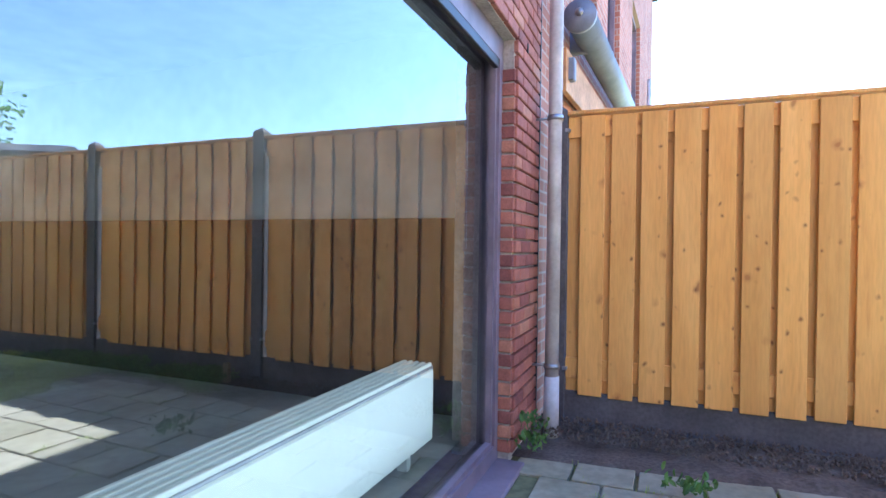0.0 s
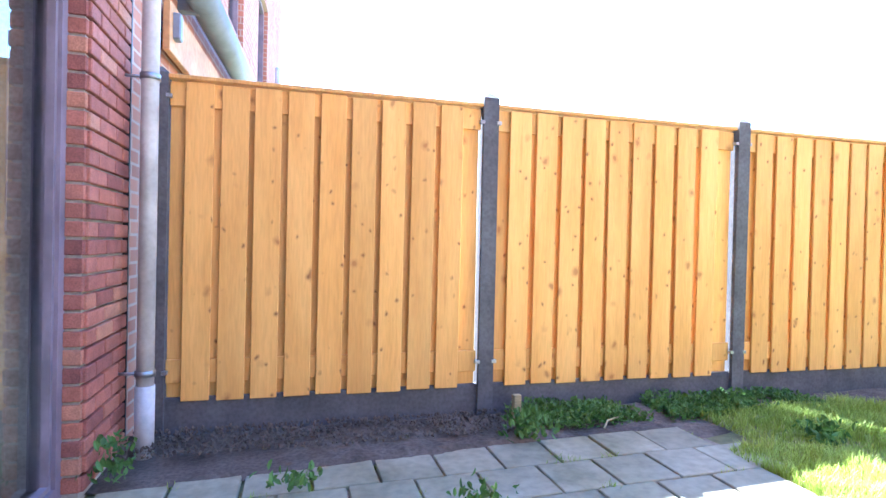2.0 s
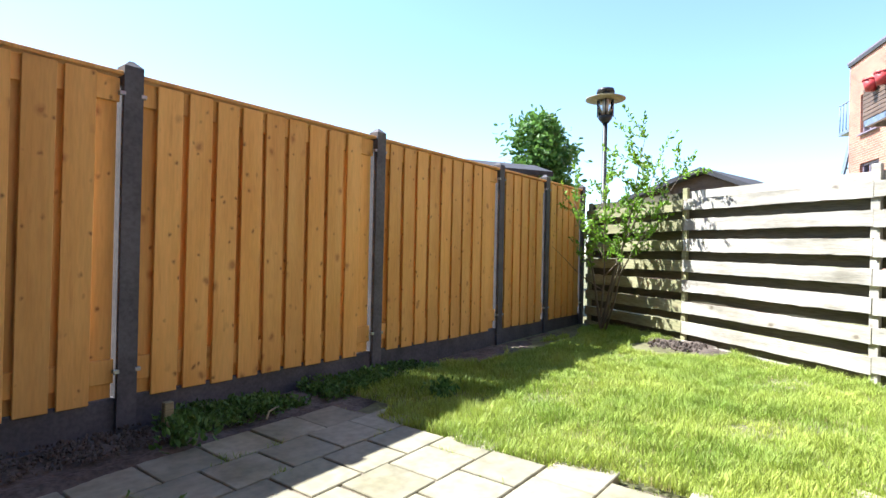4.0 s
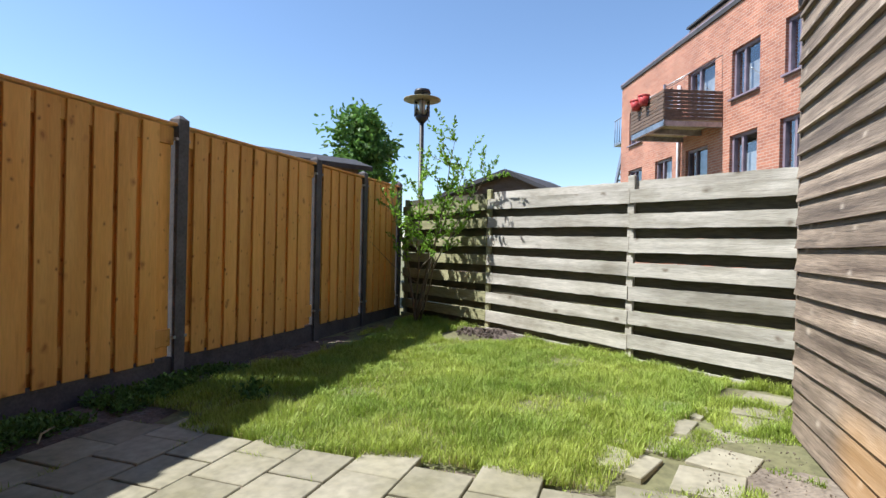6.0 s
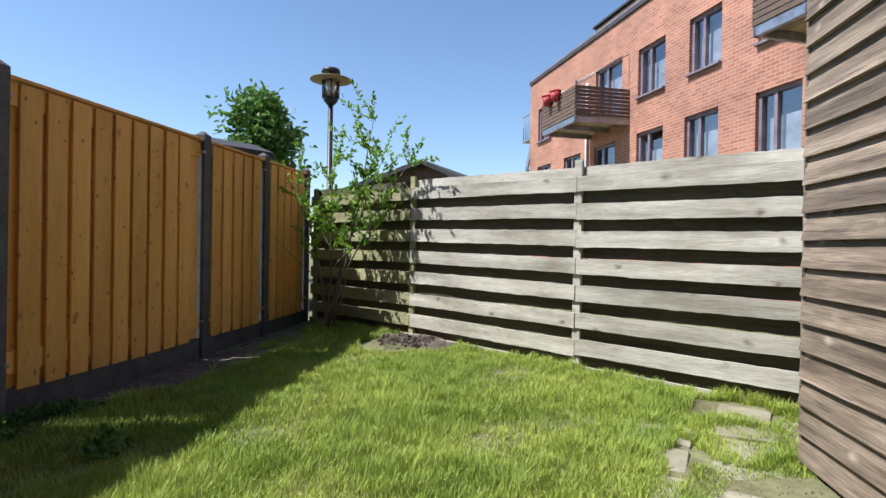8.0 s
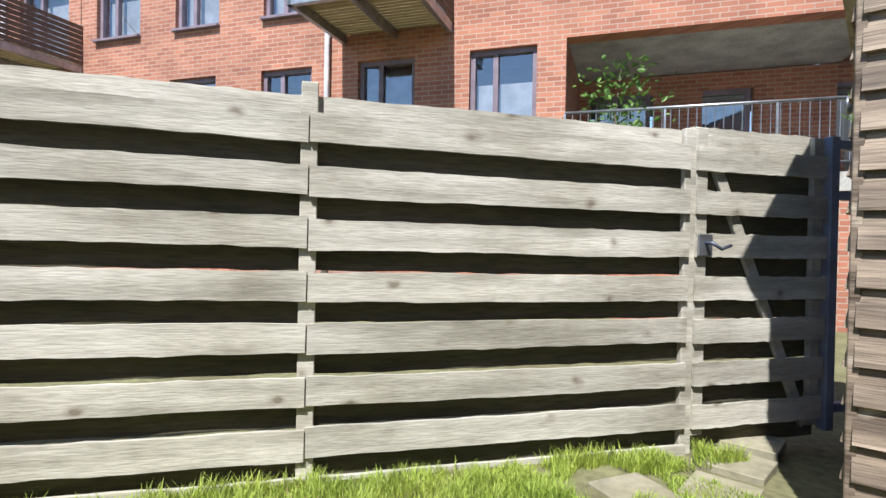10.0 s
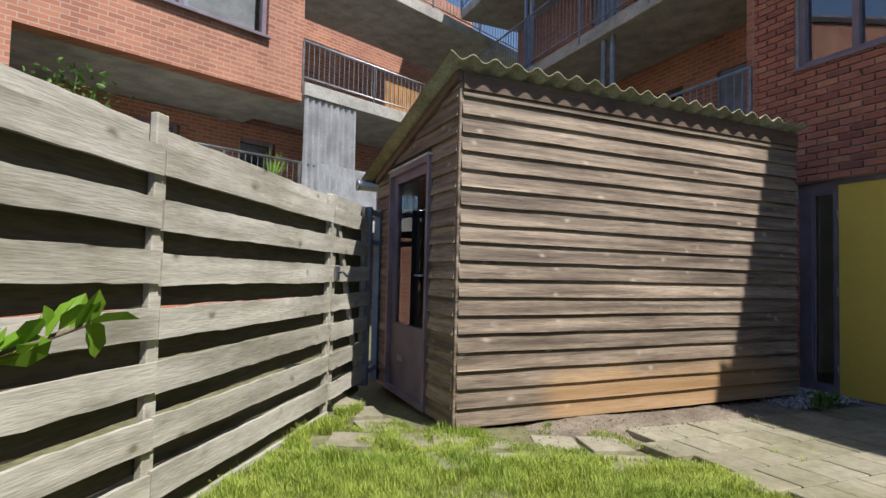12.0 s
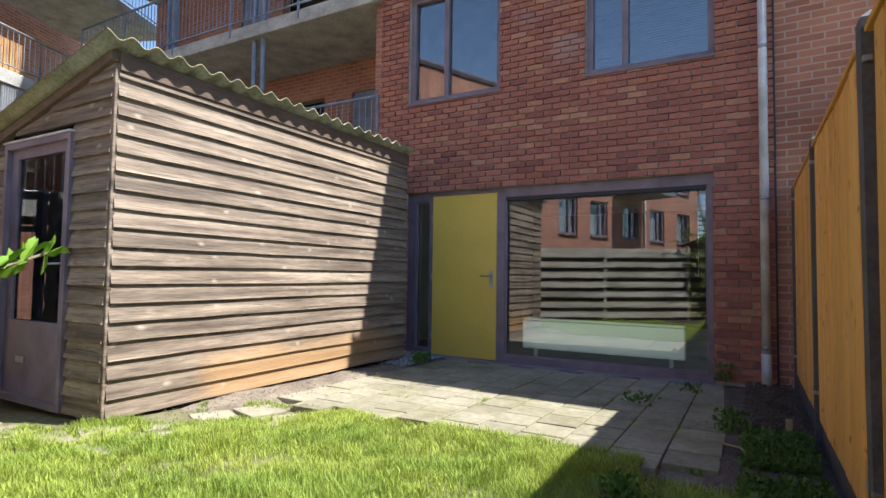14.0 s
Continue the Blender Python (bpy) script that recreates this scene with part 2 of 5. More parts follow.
def brick_colours(name, per_object):
    """Fired brick, each one in its own tone from orange red to dark red brown."""
    m = shader(name, (1, 1, 1), 0.85, dark=(0.72, 0.72, 0.72), scale=16, grain=0.4, bump=0.5, coords="Object")
    nt = m.node_tree
    N, L = nt.nodes, nt.links
    b = N["Principled BSDF"]
    src = b.inputs["Base Color"].links[0].from_socket
    geo = N.new("ShaderNodeNewGeometry")
    info = next(n for n in N if n.type == "OBJECT_INFO")
    r = N.new("ShaderNodeValToRGB")
    els = r.color_ramp.elements
    els[0].color, els[1].color = (0.28, 0.10, 0.085, 1), (0.56, 0.28, 0.18, 1)
    for p, c in ((0.2, (0.42, 0.155, 0.115, 1)), (0.45, (0.49, 0.19, 0.135, 1)), (0.65, (0.38, 0.14, 0.105, 1)), (0.85, (0.47, 0.17, 0.11, 1))):
        els.new(p).color = c
    L.new(info.outputs["Random"] if per_object else geo.outputs["Random Per Island"], r.inputs[0])
    mul = N.new("ShaderNodeMix")
    mul.data_type, mul.blend_type = "RGBA", "MULTIPLY"
    mul.inputs[0].default_value = 1
    L.new(r.outputs[0], mul.inputs[6])
    L.new(src, mul.inputs[7])
    big = N.new("ShaderNodeTexNoise")
    big.inputs["Scale"].default_value = 1.1
    big.inputs["Detail"].default_value = 6
    L.new(geo.outputs["Position"], big.inputs["Vector"])
    rr = N.new("ShaderNodeValToRGB")
    rr.color_ramp.elements[0].position, rr.color_ramp.elements[0].color = 0.60, (0, 0, 0, 1)
    rr.color_ramp.elements[1].position, rr.color_ramp.elements[1].color = 0.78, (0.45, 0.45, 0.45, 1)
    L.new(big.outputs["Fac"], rr.inputs[0])
    chalk = N.new("ShaderNodeMix")
    chalk.data_type = "RGBA"
    L.new(rr.outputs[0], chalk.inputs[0])
    L.new(mul.outputs[2], chalk.inputs[6])
    chalk.inputs[7].default_value = (0.55, 0.47, 0.45, 1)
    L.new(chalk.outputs[2], b.inputs["Base Color"])
    MATS[name] = m
    return m


BRICK = brick_colours("fired_brick", True)
BRICKS = brick_colours("fired_brick_field", False)


def far_brick(name):
    """Brickwork too far off for single bricks."""
    m = bpy.data.materials.new(name)
    m.use_nodes = True
    nt = m.node_tree
    N, L = nt.nodes, nt.links
    b = N["Principled BSDF"]
    b.inputs["Roughness"].default_value = 0.85
    uv = N.new("ShaderNodeTexCoord")
    sep = N.new("ShaderNodeSeparateXYZ")
    L.new(uv.outputs["Object"], sep.inputs[0])
    add = N.new("ShaderNodeMath")
    L.new(sep.outputs[0], add.inputs[0])
    L.new(sep.outputs[1], add.inputs[1])
    com = N.new("ShaderNodeCombineXYZ")
    L.new(add.outputs[0], com.inputs[0])
    L.new(sep.outputs[2], com.inputs[1])
    t = N.new("ShaderNodeTexBrick")
    t.inputs["Scale"].default_value = 1.0
    t.inputs["Color1"].default_value = (0.47, 0.205, 0.13, 1)
    t.inputs["Color2"].default_value = (0.33, 0.13, 0.085, 1)
    t.inputs["Mortar"].default_value = (0.44, 0.33, 0.27, 1)
    t.inputs["Mortar Size"].default_value = 0.008
    t.inputs["Brick Width"].default_value = 0.22
    t.inputs["Row Height"].default_value = 0.075
    t.inputs["Bias"].default_value = 0.0
    L.new(com.outputs[0], t.inputs["Vector"])
    n1 = N.new("ShaderNodeTexNoise")
    n1.inputs["Scale"].default_value = 0.9
    n1.inputs["Detail"].default_value = 7
    L.new(uv.outputs["Object"], n1.inputs["Vector"])
    r = N.new("ShaderNodeValToRGB")
    r.color_ramp.elements[0].position, r.color_ramp.elements[0].color = 0.3, (0.72, 0.70, 0.70, 1)
    r.color_ramp.elements[1].position, r.color_ramp.elements[1].color = 0.7, (1.1, 1.08, 1.05, 1)
    L.new(n1.outputs["Fac"], r.inputs[0])
    mul = N.new("ShaderNodeMix")
    mul.data_type, mul.blend_type = "RGBA", "MULTIPLY"
    mul.inputs[0].default_value = 1
    L.new(t.outputs["Color"], mul.inputs[6])
    L.new(r.outputs[0], mul.inputs[7])
    L.new(mul.outputs[2], b.inputs["Base Color"])
    bp = N.new("ShaderNodeBump")
    bp.inputs["Strength"].default_value = 0.5
    bp.inputs["Distance"].default_value = 0.01
    bp.invert = True
    L.new(t.outputs["Fac"], bp.inputs["Height"])
    L.new(bp.outputs[0], b.inputs["Normal"])
    return m


FARBRICK = far_brick("distant_brickwork")


def glazing(name, tint, ior):
    """A clear pane: mirror gloss by Fresnel over clear transmission."""
    m = bpy.data.materials.new(name)
    m.use_nodes = True
    nt = m.node_tree
    N, L = nt.nodes, nt.links
    N.remove(N["Principled BSDF"])
    tr = N.new("ShaderNodeBsdfTransparent")
    tr.inputs[0].default_value = (*tint, 1)
    gl = N.new("ShaderNodeBsdfGlossy")
    gl.inputs["Roughness"].default_value = 0.0
    gl.inputs["Color"].default_value = (0.95, 0.97, 1.0, 1)
    fr = N.new("ShaderNodeFresnel")
    fr.inputs[0].default_value = ior
    mix = N.new("ShaderNodeMixShader")
    L.new(fr.outputs[0], mix.inputs[0])
    L.new(tr.outputs[0], mix.inputs[1])
    L.new(gl.outputs[0], mix.inputs[2])
    L.new(mix.outputs[0], N["Material Output"].inputs[0])
    return m


GLASS = glazing("coated_double_glazing", (0.86, 0.92, 0.90), 2.6)
FARGLASS = glazing("distant_glazing", (0.85, 0.9, 0.92), 3.0)
SHEDGLASS = glazing("shed_glazing", (0.75, 0.80, 0.80), 1.6)
LAMPGLASS = glazing("lantern_glass", (0.9, 0.9, 0.88), 1.5)


def leafy(m, amount=0.35):
    """Let light through thin leaves."""
    nt = m.node_tree
    N, L = nt.nodes, nt.links
    b = N["Principled BSDF"]
    tl = N.new("ShaderNodeBsdfTranslucent")
    L.new(b.inputs["Base Color"].links[0].from_socket, tl.inputs[0])
    mix = N.new("ShaderNodeMixShader")
    mix.inputs[0].default_value = amount
    L.new(b.outputs[0], mix.inputs[1])
    L.new(tl.outputs[0], mix.inputs[2])
    L.new(mix.outputs[0], N["Material Output"].inputs[0])
    return m


for green in (LEAF, LEAFDARK, WEEDLEAF, GRASS, STRAW):
    leafy(green)
for green in (LEAF, LEAFDARK, WEEDLEAF, GRASS, STRAW, GRAVEL):
    island_tone(green, 0.65, 1.35)
leafy(CLOTH, 0.5)
leafy(INLETCLOTH, 0.7)


def stained(m):
    """Orange-brown oil stain over the lowest boards of the shed, with a ragged border."""
    nt = m.node_tree
    N, L = nt.nodes, nt.links
    b = N["Principled BSDF"]
    src = b.inputs["Base Color"].links[0].from_socket
    geo = N.new("ShaderNodeNewGeometry")
    sep = N.new("ShaderNodeSeparateXYZ")
    L.new(geo.outputs["Position"], sep.inputs[0])
    nz = N.new("ShaderNodeTexNoise")
    nz.inputs["Scale"].default_value = 1.6
    nz.inputs["Detail"].default_value = 4
    L.new(geo.outputs["Position"], nz.inputs["Vector"])
    wob = N.new("ShaderNodeMath")
    wob.operation = "MULTIPLY_ADD"
    L.new(nz.outputs["Fac"], wob.inputs[0])
    wob.inputs[1].default_value, wob.inputs[2].default_value = 0.5, -0.25

    def edge(value, a, c):
        ad = N.new("ShaderNodeMath")
        L.new(value, ad.inputs[0])
        L.new(wob.outputs[0], ad.inputs[1])
        r = N.new("ShaderNodeMapRange")
        r.interpolation_type = "SMOOTHSTEP"
        r.inputs["From Min"].default_value, r.inputs["From Max"].default_value = a, c
        L.new(ad.outputs[0], r.inputs["Value"])
        return r.outputs[0]

    prod = None
    for o in (edge(sep.outputs[0], 3.55, 3.15), edge(sep.outputs[0], 0.5, 1.1), edge(sep.outputs[2], 0.48, 0.22), edge(sep.outputs[1], -4.6, -4.35)):
        if prod is None:
            prod = o
        else:
            mu = N.new("ShaderNodeMath")
            mu.operation = "MULTIPLY"
            L.new(prod, mu.inputs[0])
            L.new(o, mu.inputs[1])
            prod = mu.outputs[0]
    half = N.new("ShaderNodeMath")
    half.operation = "MULTIPLY"
    L.new(prod, half.inputs[0])
    half.inputs[1].default_value = 0.5
    mix = N.new("ShaderNodeMix")
    mix.data_type = "RGBA"
    L.new(half.outputs[0], mix.inputs[0])
    L.new(src, mix.inputs[6])
    mix.inputs[7].default_value = (0.45, 0.26, 0.10, 1)
    L.new(mix.outputs[2], b.inputs["Base Color"])


stained(SHEDWOOD)


# ---- builders ----
def mesh(name, verts, faces, mat, smooth=False):
    me = bpy.data.meshes.new(name)
    me.from_pydata([tuple(v) for v in verts], [], faces)
    me.materials.append(mat)
    if smooth:
        me.polygons.foreach_set("use_smooth", [True] * len(me.polygons))
    me.update()
    return me


def block(sx, sy, sz, mat, bevel=0.0, name="block", low=False):
    """A box mesh about the origin (low: standing on it), with chamfered edges."""
    bm = bmesh.new()
    bmesh.ops.create_cube(bm, size=1)
    bmesh.ops.scale(bm, vec=(sx, sy, sz), verts=bm.verts)
    if bevel:
        bmesh.ops.bevel(bm, geom=list(bm.edges), offset=bevel, segments=1, affect="EDGES", profile=0.5)
    if low:
        bmesh.ops.translate(bm, vec=(0, 0, sz / 2), verts=bm.verts)
    me = bpy.data.meshes.new(name)
    bm.to_mesh(me)
    bm.free()
    me.materials.append(mat)
    return me


def tube(points, radii, mat, sides=8, name="tube", caps=True):
    """A round bar along points, with a radius at each."""
    verts, faces = [], []
    pts = [Vector(p) for p in points]
    for i, p in enumerate(pts):
        d = (pts[min(i + 1, len(pts) - 1)] - pts[max(i - 1, 0)]).normalized()
        u = d.orthogonal().normalized() if i == 0 else (u - d * u.dot(d)).normalized()
        v = d.cross(u)
        r = radii[i] if isinstance(radii, (list, tuple)) else radii
        for k in range(sides):
            a = 2 * math.pi * k / sides
            verts.append(p + u * (r * math.cos(a)) + v * (r * math.sin(a)))
    for i in range(len(pts) - 1):
        for k in range(sides):
            a, b = i * sides + k, i * sides + (k + 1) % sides
            faces.append((a, b, b + sides, a + sides))
    if caps:
        faces.append(tuple(range(sides - 1, -1, -1)))
        n = (len(pts) - 1) * sides
        faces.append(tuple(range(n, n + sides)))
    return mesh(name, verts, faces, mat, smooth=True)


def put(name, me, m=None, parent=None, label=""):
    ob = new(name, me)
    if parent is not None:
        ob.parent = parent
    ob.matrix_basis = m if m is not None else Matrix()
    if label:
        ob["label"] = label
    return ob


def base(name, m, label, category, group="", kind=""):
    ob = new(name)
    ob.empty_display_size = 0.1
    ob.matrix_basis = m
    return tagged(ob, label, category, group, kind)


def at(x, y, z, rz=0.0, rx=0.0, ry=0.0):
    return pose(x, y, z, rx, ry, rz)


def wall_mesh(name, length, height, depth, holes, mat, z0=0.0):
    """A wall in its own x-z plane, front at y=0, depth towards -y, with openings (x0, x1, z0, z1) cut through."""
    xs = sorted({0.0, length, *[h[0] for h in holes], *[h[1] for h in holes]})
    zs = sorted({z0, height, *[h[2] for h in holes], *[h[3] for h in holes]})
    xs = [x for x in xs if 0 <= x <= length]
    zs = [z for z in zs if z0 <= z <= height]
    verts, faces, key = [], [], {}

    def v(x, y, z):
        k = (round(x, 4), round(y, 4), round(z, 4))
        if k not in key:
            key[k] = len(verts)
            verts.append(k)
        return key[k]

    def solid(i, j):
        if i < 0 or j < 0 or i >= len(xs) - 1 or j >= len(zs) - 1:
            return False
        cx, cz = (xs[i] + xs[i + 1]) / 2, (zs[j] + zs[j + 1]) / 2
        return not any(a < cx < b and c < cz < d for a, b, c, d in holes)

    for i in range(len(xs) - 1):
        for j in range(len(zs) - 1):
            if not solid(i, j):
                continue
            a, b, c, d = xs[i], xs[i + 1], zs[j], zs[j + 1]
            faces.append((v(a, 0, c), v(a, 0, d), v(b, 0, d), v(b, 0, c)))
            faces.append((v(a, -depth, c), v(b, -depth, c), v(b, -depth, d), v(a, -depth, d)))
            if not solid(i - 1, j):
                faces.append((v(a, 0, c), v(a, -depth, c), v(a, -depth, d), v(a, 0, d)))
            if not solid(i + 1, j):
                faces.append((v(b, 0, c), v(b, 0, d), v(b, -depth, d), v(b, -depth, c)))
            if not solid(i, j - 1):
                faces.append((v(a, 0, c), v(b, 0, c), v(b, -depth, c), v(a, -depth, c)))
            if not solid(i, j + 1):
                faces.append((v(a, 0, d), v(a, -depth, d), v(b, -depth, d), v(b, 0, d)))
    return mesh(name, verts, faces, mat)


def frame_mesh(w, h, bar, depth, mat, name="window_frame"):
    """A rectangular frame in its x-z plane, corner at the origin, middle at y=0."""
    me = wall_mesh(name, w, h, depth, [(bar, w - bar, bar, h - bar)], mat)
    me.transform(Matrix.Translation((0, depth / 2, 0)))
    return me


random.seed(11)
# ---- ground and paving ----
put("ground", mesh("ground", [(-600, -600, -0.075), (600, -600, -0.075), (600, 600, -0.075), (-600, 600, -0.075)], [(0, 1, 2, 3)], GROUND))
tagged(bpy.data.objects["ground"], "flat grassy earth around the houses", "ground", kind="structure")


def relief(name, x0, y0, ux, uy, vx, vy, nu, nv, height, rough, mat, edge=0.0, cut=None):
    """A lumpy sheet of earth spanned by two directions, falling away at its borders."""
    verts, faces = [], []
    for i in range(nu + 1):
        for j in range(nv + 1):
            a, b = i / nu, j / nv
            x, y = x0 + ux * a + vx * b, y0 + uy * a + vy * b
            n = noise.noise((x * 3, y * 3, 0.3)) + 0.6 * noise.noise((x * 9, y * 9, 4.0)) + 0.5 * noise.noise((x * 24, y * 24, 8.0))
            f = min(1, min(a, 1 - a, b, 1 - b) * 6)
            verts.append((x, y, edge + (height + rough * n) * f - 0.05 * (1 - f)))
    for i in range(nu):
        for j in range(nv):
            k = i * (nv + 1) + j
            faces.append((k, k + nv + 1, k + nv + 2, k + 1))
    return mesh(name, verts, faces, mat, smooth=False)


def fence_y(x):
    return 0.0 * x


def back_x(y):
    """x of the back fence line at y."""
    return 4.89 + (y + 4.87) / math.tan(radians(56.55))


LAWN_M = at(0, 0, -0.02, ry=-0.6)
PAVE_M = at(0, 0, -0.062, ry=-1.15)
put("lawn_soil", relief("lawn_soil", 2.85, 0.2, 0, -5.4, 5.6, 0, 60, 70, 0.0, 0.012, GROUND, -0.03), LAWN_M)
tagged(bpy.data.objects["lawn_soil"], "dark earth between the grass of the lawn", "lawn", kind="structure")
put("soil_bed", relief("soil_bed", -0.12, 0.06, 8.4, 0.0, 0.0, -0.68, 240, 30, 0.0, 0.022, SOIL, -0.012))
tagged(bpy.data.objects["soil_bed"], "strip of dark crumbly soil along the timber fence", "soil bed", kind="structure")
put("soil_strip", relief("soil_strip", -0.05, -3.74, 3.85, 0.04, 0, -1.0, 140, 50, 0.010, 0.016, SAND, 0.0), PAVE_M)
tagged(bpy.data.objects["soil_strip"], "bare sandy soil at the foot of the shed", "soil", kind="structure")
put("soil_heap", relief("soil_heap", 5.78, -2.2, 0.82, 1.02, 0.42, -0.32, 40, 24, 0.035, 0.035, SOIL, -0.01), at(0.42, 0.12, 0.03))
tagged(bpy.data.objects["soil_heap"], "small heap of dug earth against the plank fence", "soil heap", kind="structure")

put("paving_bed", relief("paving_bed", -0.1, -0.3, 3.2, 0.0, 0, -4.0, 60, 60, -0.004, 0.003, SAND, -0.006), PAVE_M)
tagged(bpy.data.objects["paving_bed"], "sandy mossy bed between the paving slabs", "soil", kind="structure")
paving = base("paving", PAVE_M, "worn grey concrete paving slabs with grassy joints", "paving", kind="structure")
TX, TY = 0.30, 0.30
tile_meshes = [block(TX - 0.010 - 0.004 * k, TY - 0.010, 0.05, TILE, 0.004, "paving_slab") for k in range(3)]
rng = random.Random(5)
for j in range(11):
    for i in range(11):
        x, y = -0.05 + (i + 0.5 - 0.5 * (j % 2)) * TX, -0.52 - (j + 0.5) * TY
        if x > 2.95 or x < 0.0 or y < -3.85:
            continue
        put("paving_slab", rng.choice(tile_meshes), at(x, y, -0.024 + rng.uniform(-0.003, 0.003), rng.uniform(-0.5, 0.5), rng.uniform(-0.5, 0.5), rng.uniform(-0.5, 0.5)), paving)
for k in range(6):
    put("paving_slab", tile_meshes[0], at(3.30 + 0.34 * k * 0.93, -3.62 - 0.11 * k, -0.040 + rng.uniform(-0.006, 0.004), -18 + rng.uniform(-6, 6), rng.uniform(-1.5, 1.5), rng.uniform(-1.5, 1.5)), paving)
    if k < 4:
        put("paving_slab", tile_meshes[1], at(3.42 + 0.34 * k, -3.25 - 0.12 * k, -0.040, -18 + rng.uniform(-4, 4)), paving)
for k in range(3):
    put("paving_slab", tile_meshes[2], at(4.62 + 0.02 * k, -4.45 - 0.40 * k, -0.045, rng.uniform(-5, 5)), paving)

# ---- house ----
FX = -0.075
HOUSE_TOP = 6.3
HY = -0.14
HLEN = 4.885
holes = [(0.55, 4.423, -0.1, 2.155), (3.007, 4.407, 3.42, 4.95), (0.531, 1.904, 3.42, 4.95)]
house_m = at(FX, HY, 0, -90)
tagged(put("wall_house", wall_mesh("wall_house", HLEN, HOUSE_TOP, 0.32, holes, MORTAR, -0.1), at(FX - 0.012, HY, 0, -90)), "red brick house wall with pale mortar", "wall", kind="structure")


def joinery(name, u0, z0, w, h, label, mullions=(), bar=0.07, parent_m=house_m, glass=FARGLASS, inset=-0.11, sill=True, mat=MAUVE):
    """A window set in a wall: outer frame, mullions and one pane in each bay."""
    win = base(name, parent_m @ at(u0, inset, z0), label, "window", kind="structure")
    put("window_frame", frame_mesh(w, h, bar, 0.09, mat), at(0, 0, 0), win)
    cuts = [bar] + [m for mu in mullions for m in (mu - bar / 2, mu + bar / 2)] + [w - bar]
    for mu in mullions:
        put("mullion", block(bar - 0.002, 0.085, h - 2 * bar, mat, 0.004, low=True), at(mu, 0, bar), win)
    for a, b in zip(cuts[0::2], cuts[1::2]):
        pane = put("pane", mesh("pane", [(a, -0.012, bar), (b, -0.012, bar), (b, -0.012, h - bar), (a, -0.012, h - bar)], [(3, 2, 1, 0)], glass), at(0, 0, 0), win)
        pane.visible_shadow = False
    if sill:
        put("window_sill", block(w + 0.02, 0.16, 0.035, mat, 0.006), at(w / 2, 0.06, -0.018), win)
    return win


# ground floor front: sidelight, yellow door and picture window in one frame
front = base("door_1", house_m @ at(0.55, -0.12, -0.06), "mauve timber frame with a mustard yellow door and a sidelight", "door", kind="structure")
W, FH = 3.873, 2.215
BAYS = ((0.064, 2.394), (3.504, 3.735))
put("door_frame", wall_mesh("door_frame", W, FH, 0.10, [(BAYS[0][0], BAYS[0][1], 0.085, 2.095), (2.504, 3.466, 0.01, 2.165), (BAYS[1][0], BAYS[1][1], 0.085, 2.095)], MAUVE, 0.0), at(0, 0.05, 0), front)
put("threshold", block(W, 0.2, 0.05, MAUVE, 0.008), at(W / 2, 0.10, -0.02), front)
for a, b in BAYS:
    put("glazing_bead", frame_mesh(b - a, 2.01, 0.022, 0.03, MAUVE), at(a, 0.02, 0.085), front)
    pane = put("pane", mesh("pane", [(a, 0, 0.085), (b, 0, 0.085), (b, 0, 2.095), (a, 0, 2.095)], [(3, 2, 1, 0)], GLASS), at(0, -0.015, 0), front)
    pane.visible_shadow = False
leaf_m = at(2.985, 0.03, 0.014)
door_leaf = put("door_leaf", block(0.954, 0.05, 2.148, YELLOW, 0.004, low=True), leaf_m, front, "mustard yellow flush door leaf")
put("door_plate", block(0.05, 0.008, 0.22, STEEL, 0.002), at(-0.405, 0.03, 1.03), door_leaf)
put("door_handle", tube([(-0.405, 0.03, 1.07), (-0.405, 0.075, 1.07), (-0.39, 0.08, 1.07), (-0.28, 0.08, 1.07)], 0.009, STEEL), at(0, 0, 0), door_leaf)
for z in (0.25, 1.05, 1.85):
    put("hinge", tube([(0.484, 0.03, z - 0.05), (0.484, 0.03, z + 0.05)], 0.009, STEEL), at(0, 0, 0), door_leaf)
put("louvre", block(2.30, 0.03, 0.05, BLACK, 0.004), at(1.229, 0.035, 2.07), front)
put("plinth_slab", block(W + 0.1, 0.12, 0.12, CONCRETE, 0.006), at(W / 2, 0.16, -0.085), front)

joinery("window_1", 3.007, 3.42, 1.40, 1.53, "mauve framed upstairs window in brick wall", (0.83,))
joinery("window_2", 0.531, 3.42, 1.373, 1.53, "mauve framed upstairs window with a lowered blind", (0.93,))
blind = base("window_blind", house_m @ at(0.60, -0.24, 3.44), "lowered pale grey horizontal blind behind glass", "blind")
for k in range(49):
    put("slat", block(1.22, 0.022, 0.003, CLOTH), at(0.61, 0, 0.02 + 0.03 * k, 0, 35), blind)

# rooms behind the glass
room = base("room", Matrix(), "plain living room with white walls behind the picture window", "room", kind="structure")
put("floor", mesh("floor", [(-6.4, -5.0, 0.0), (-0.36, -5.0, 0.0), (-0.36, -0.15, 0.0), (-6.4, -0.15, 0.0)], [(0, 1, 2, 3)], FLOORING), None, room)
put("ceiling", block(6.0, 4.86, 0.2, INTERIOR), at(-3.42, -2.59, 2.55), room)
put("wall_side", block(6.0, 0.12, 2.45, INTERIOR, low=True), at(-3.42, -0.21, 0), room)
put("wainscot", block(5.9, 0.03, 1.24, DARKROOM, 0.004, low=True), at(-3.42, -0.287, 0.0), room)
put("wall_side", block(6.0, 0.12, 2.45, INTERIOR, low=True), at(-3.42, -4.98, 0), room)
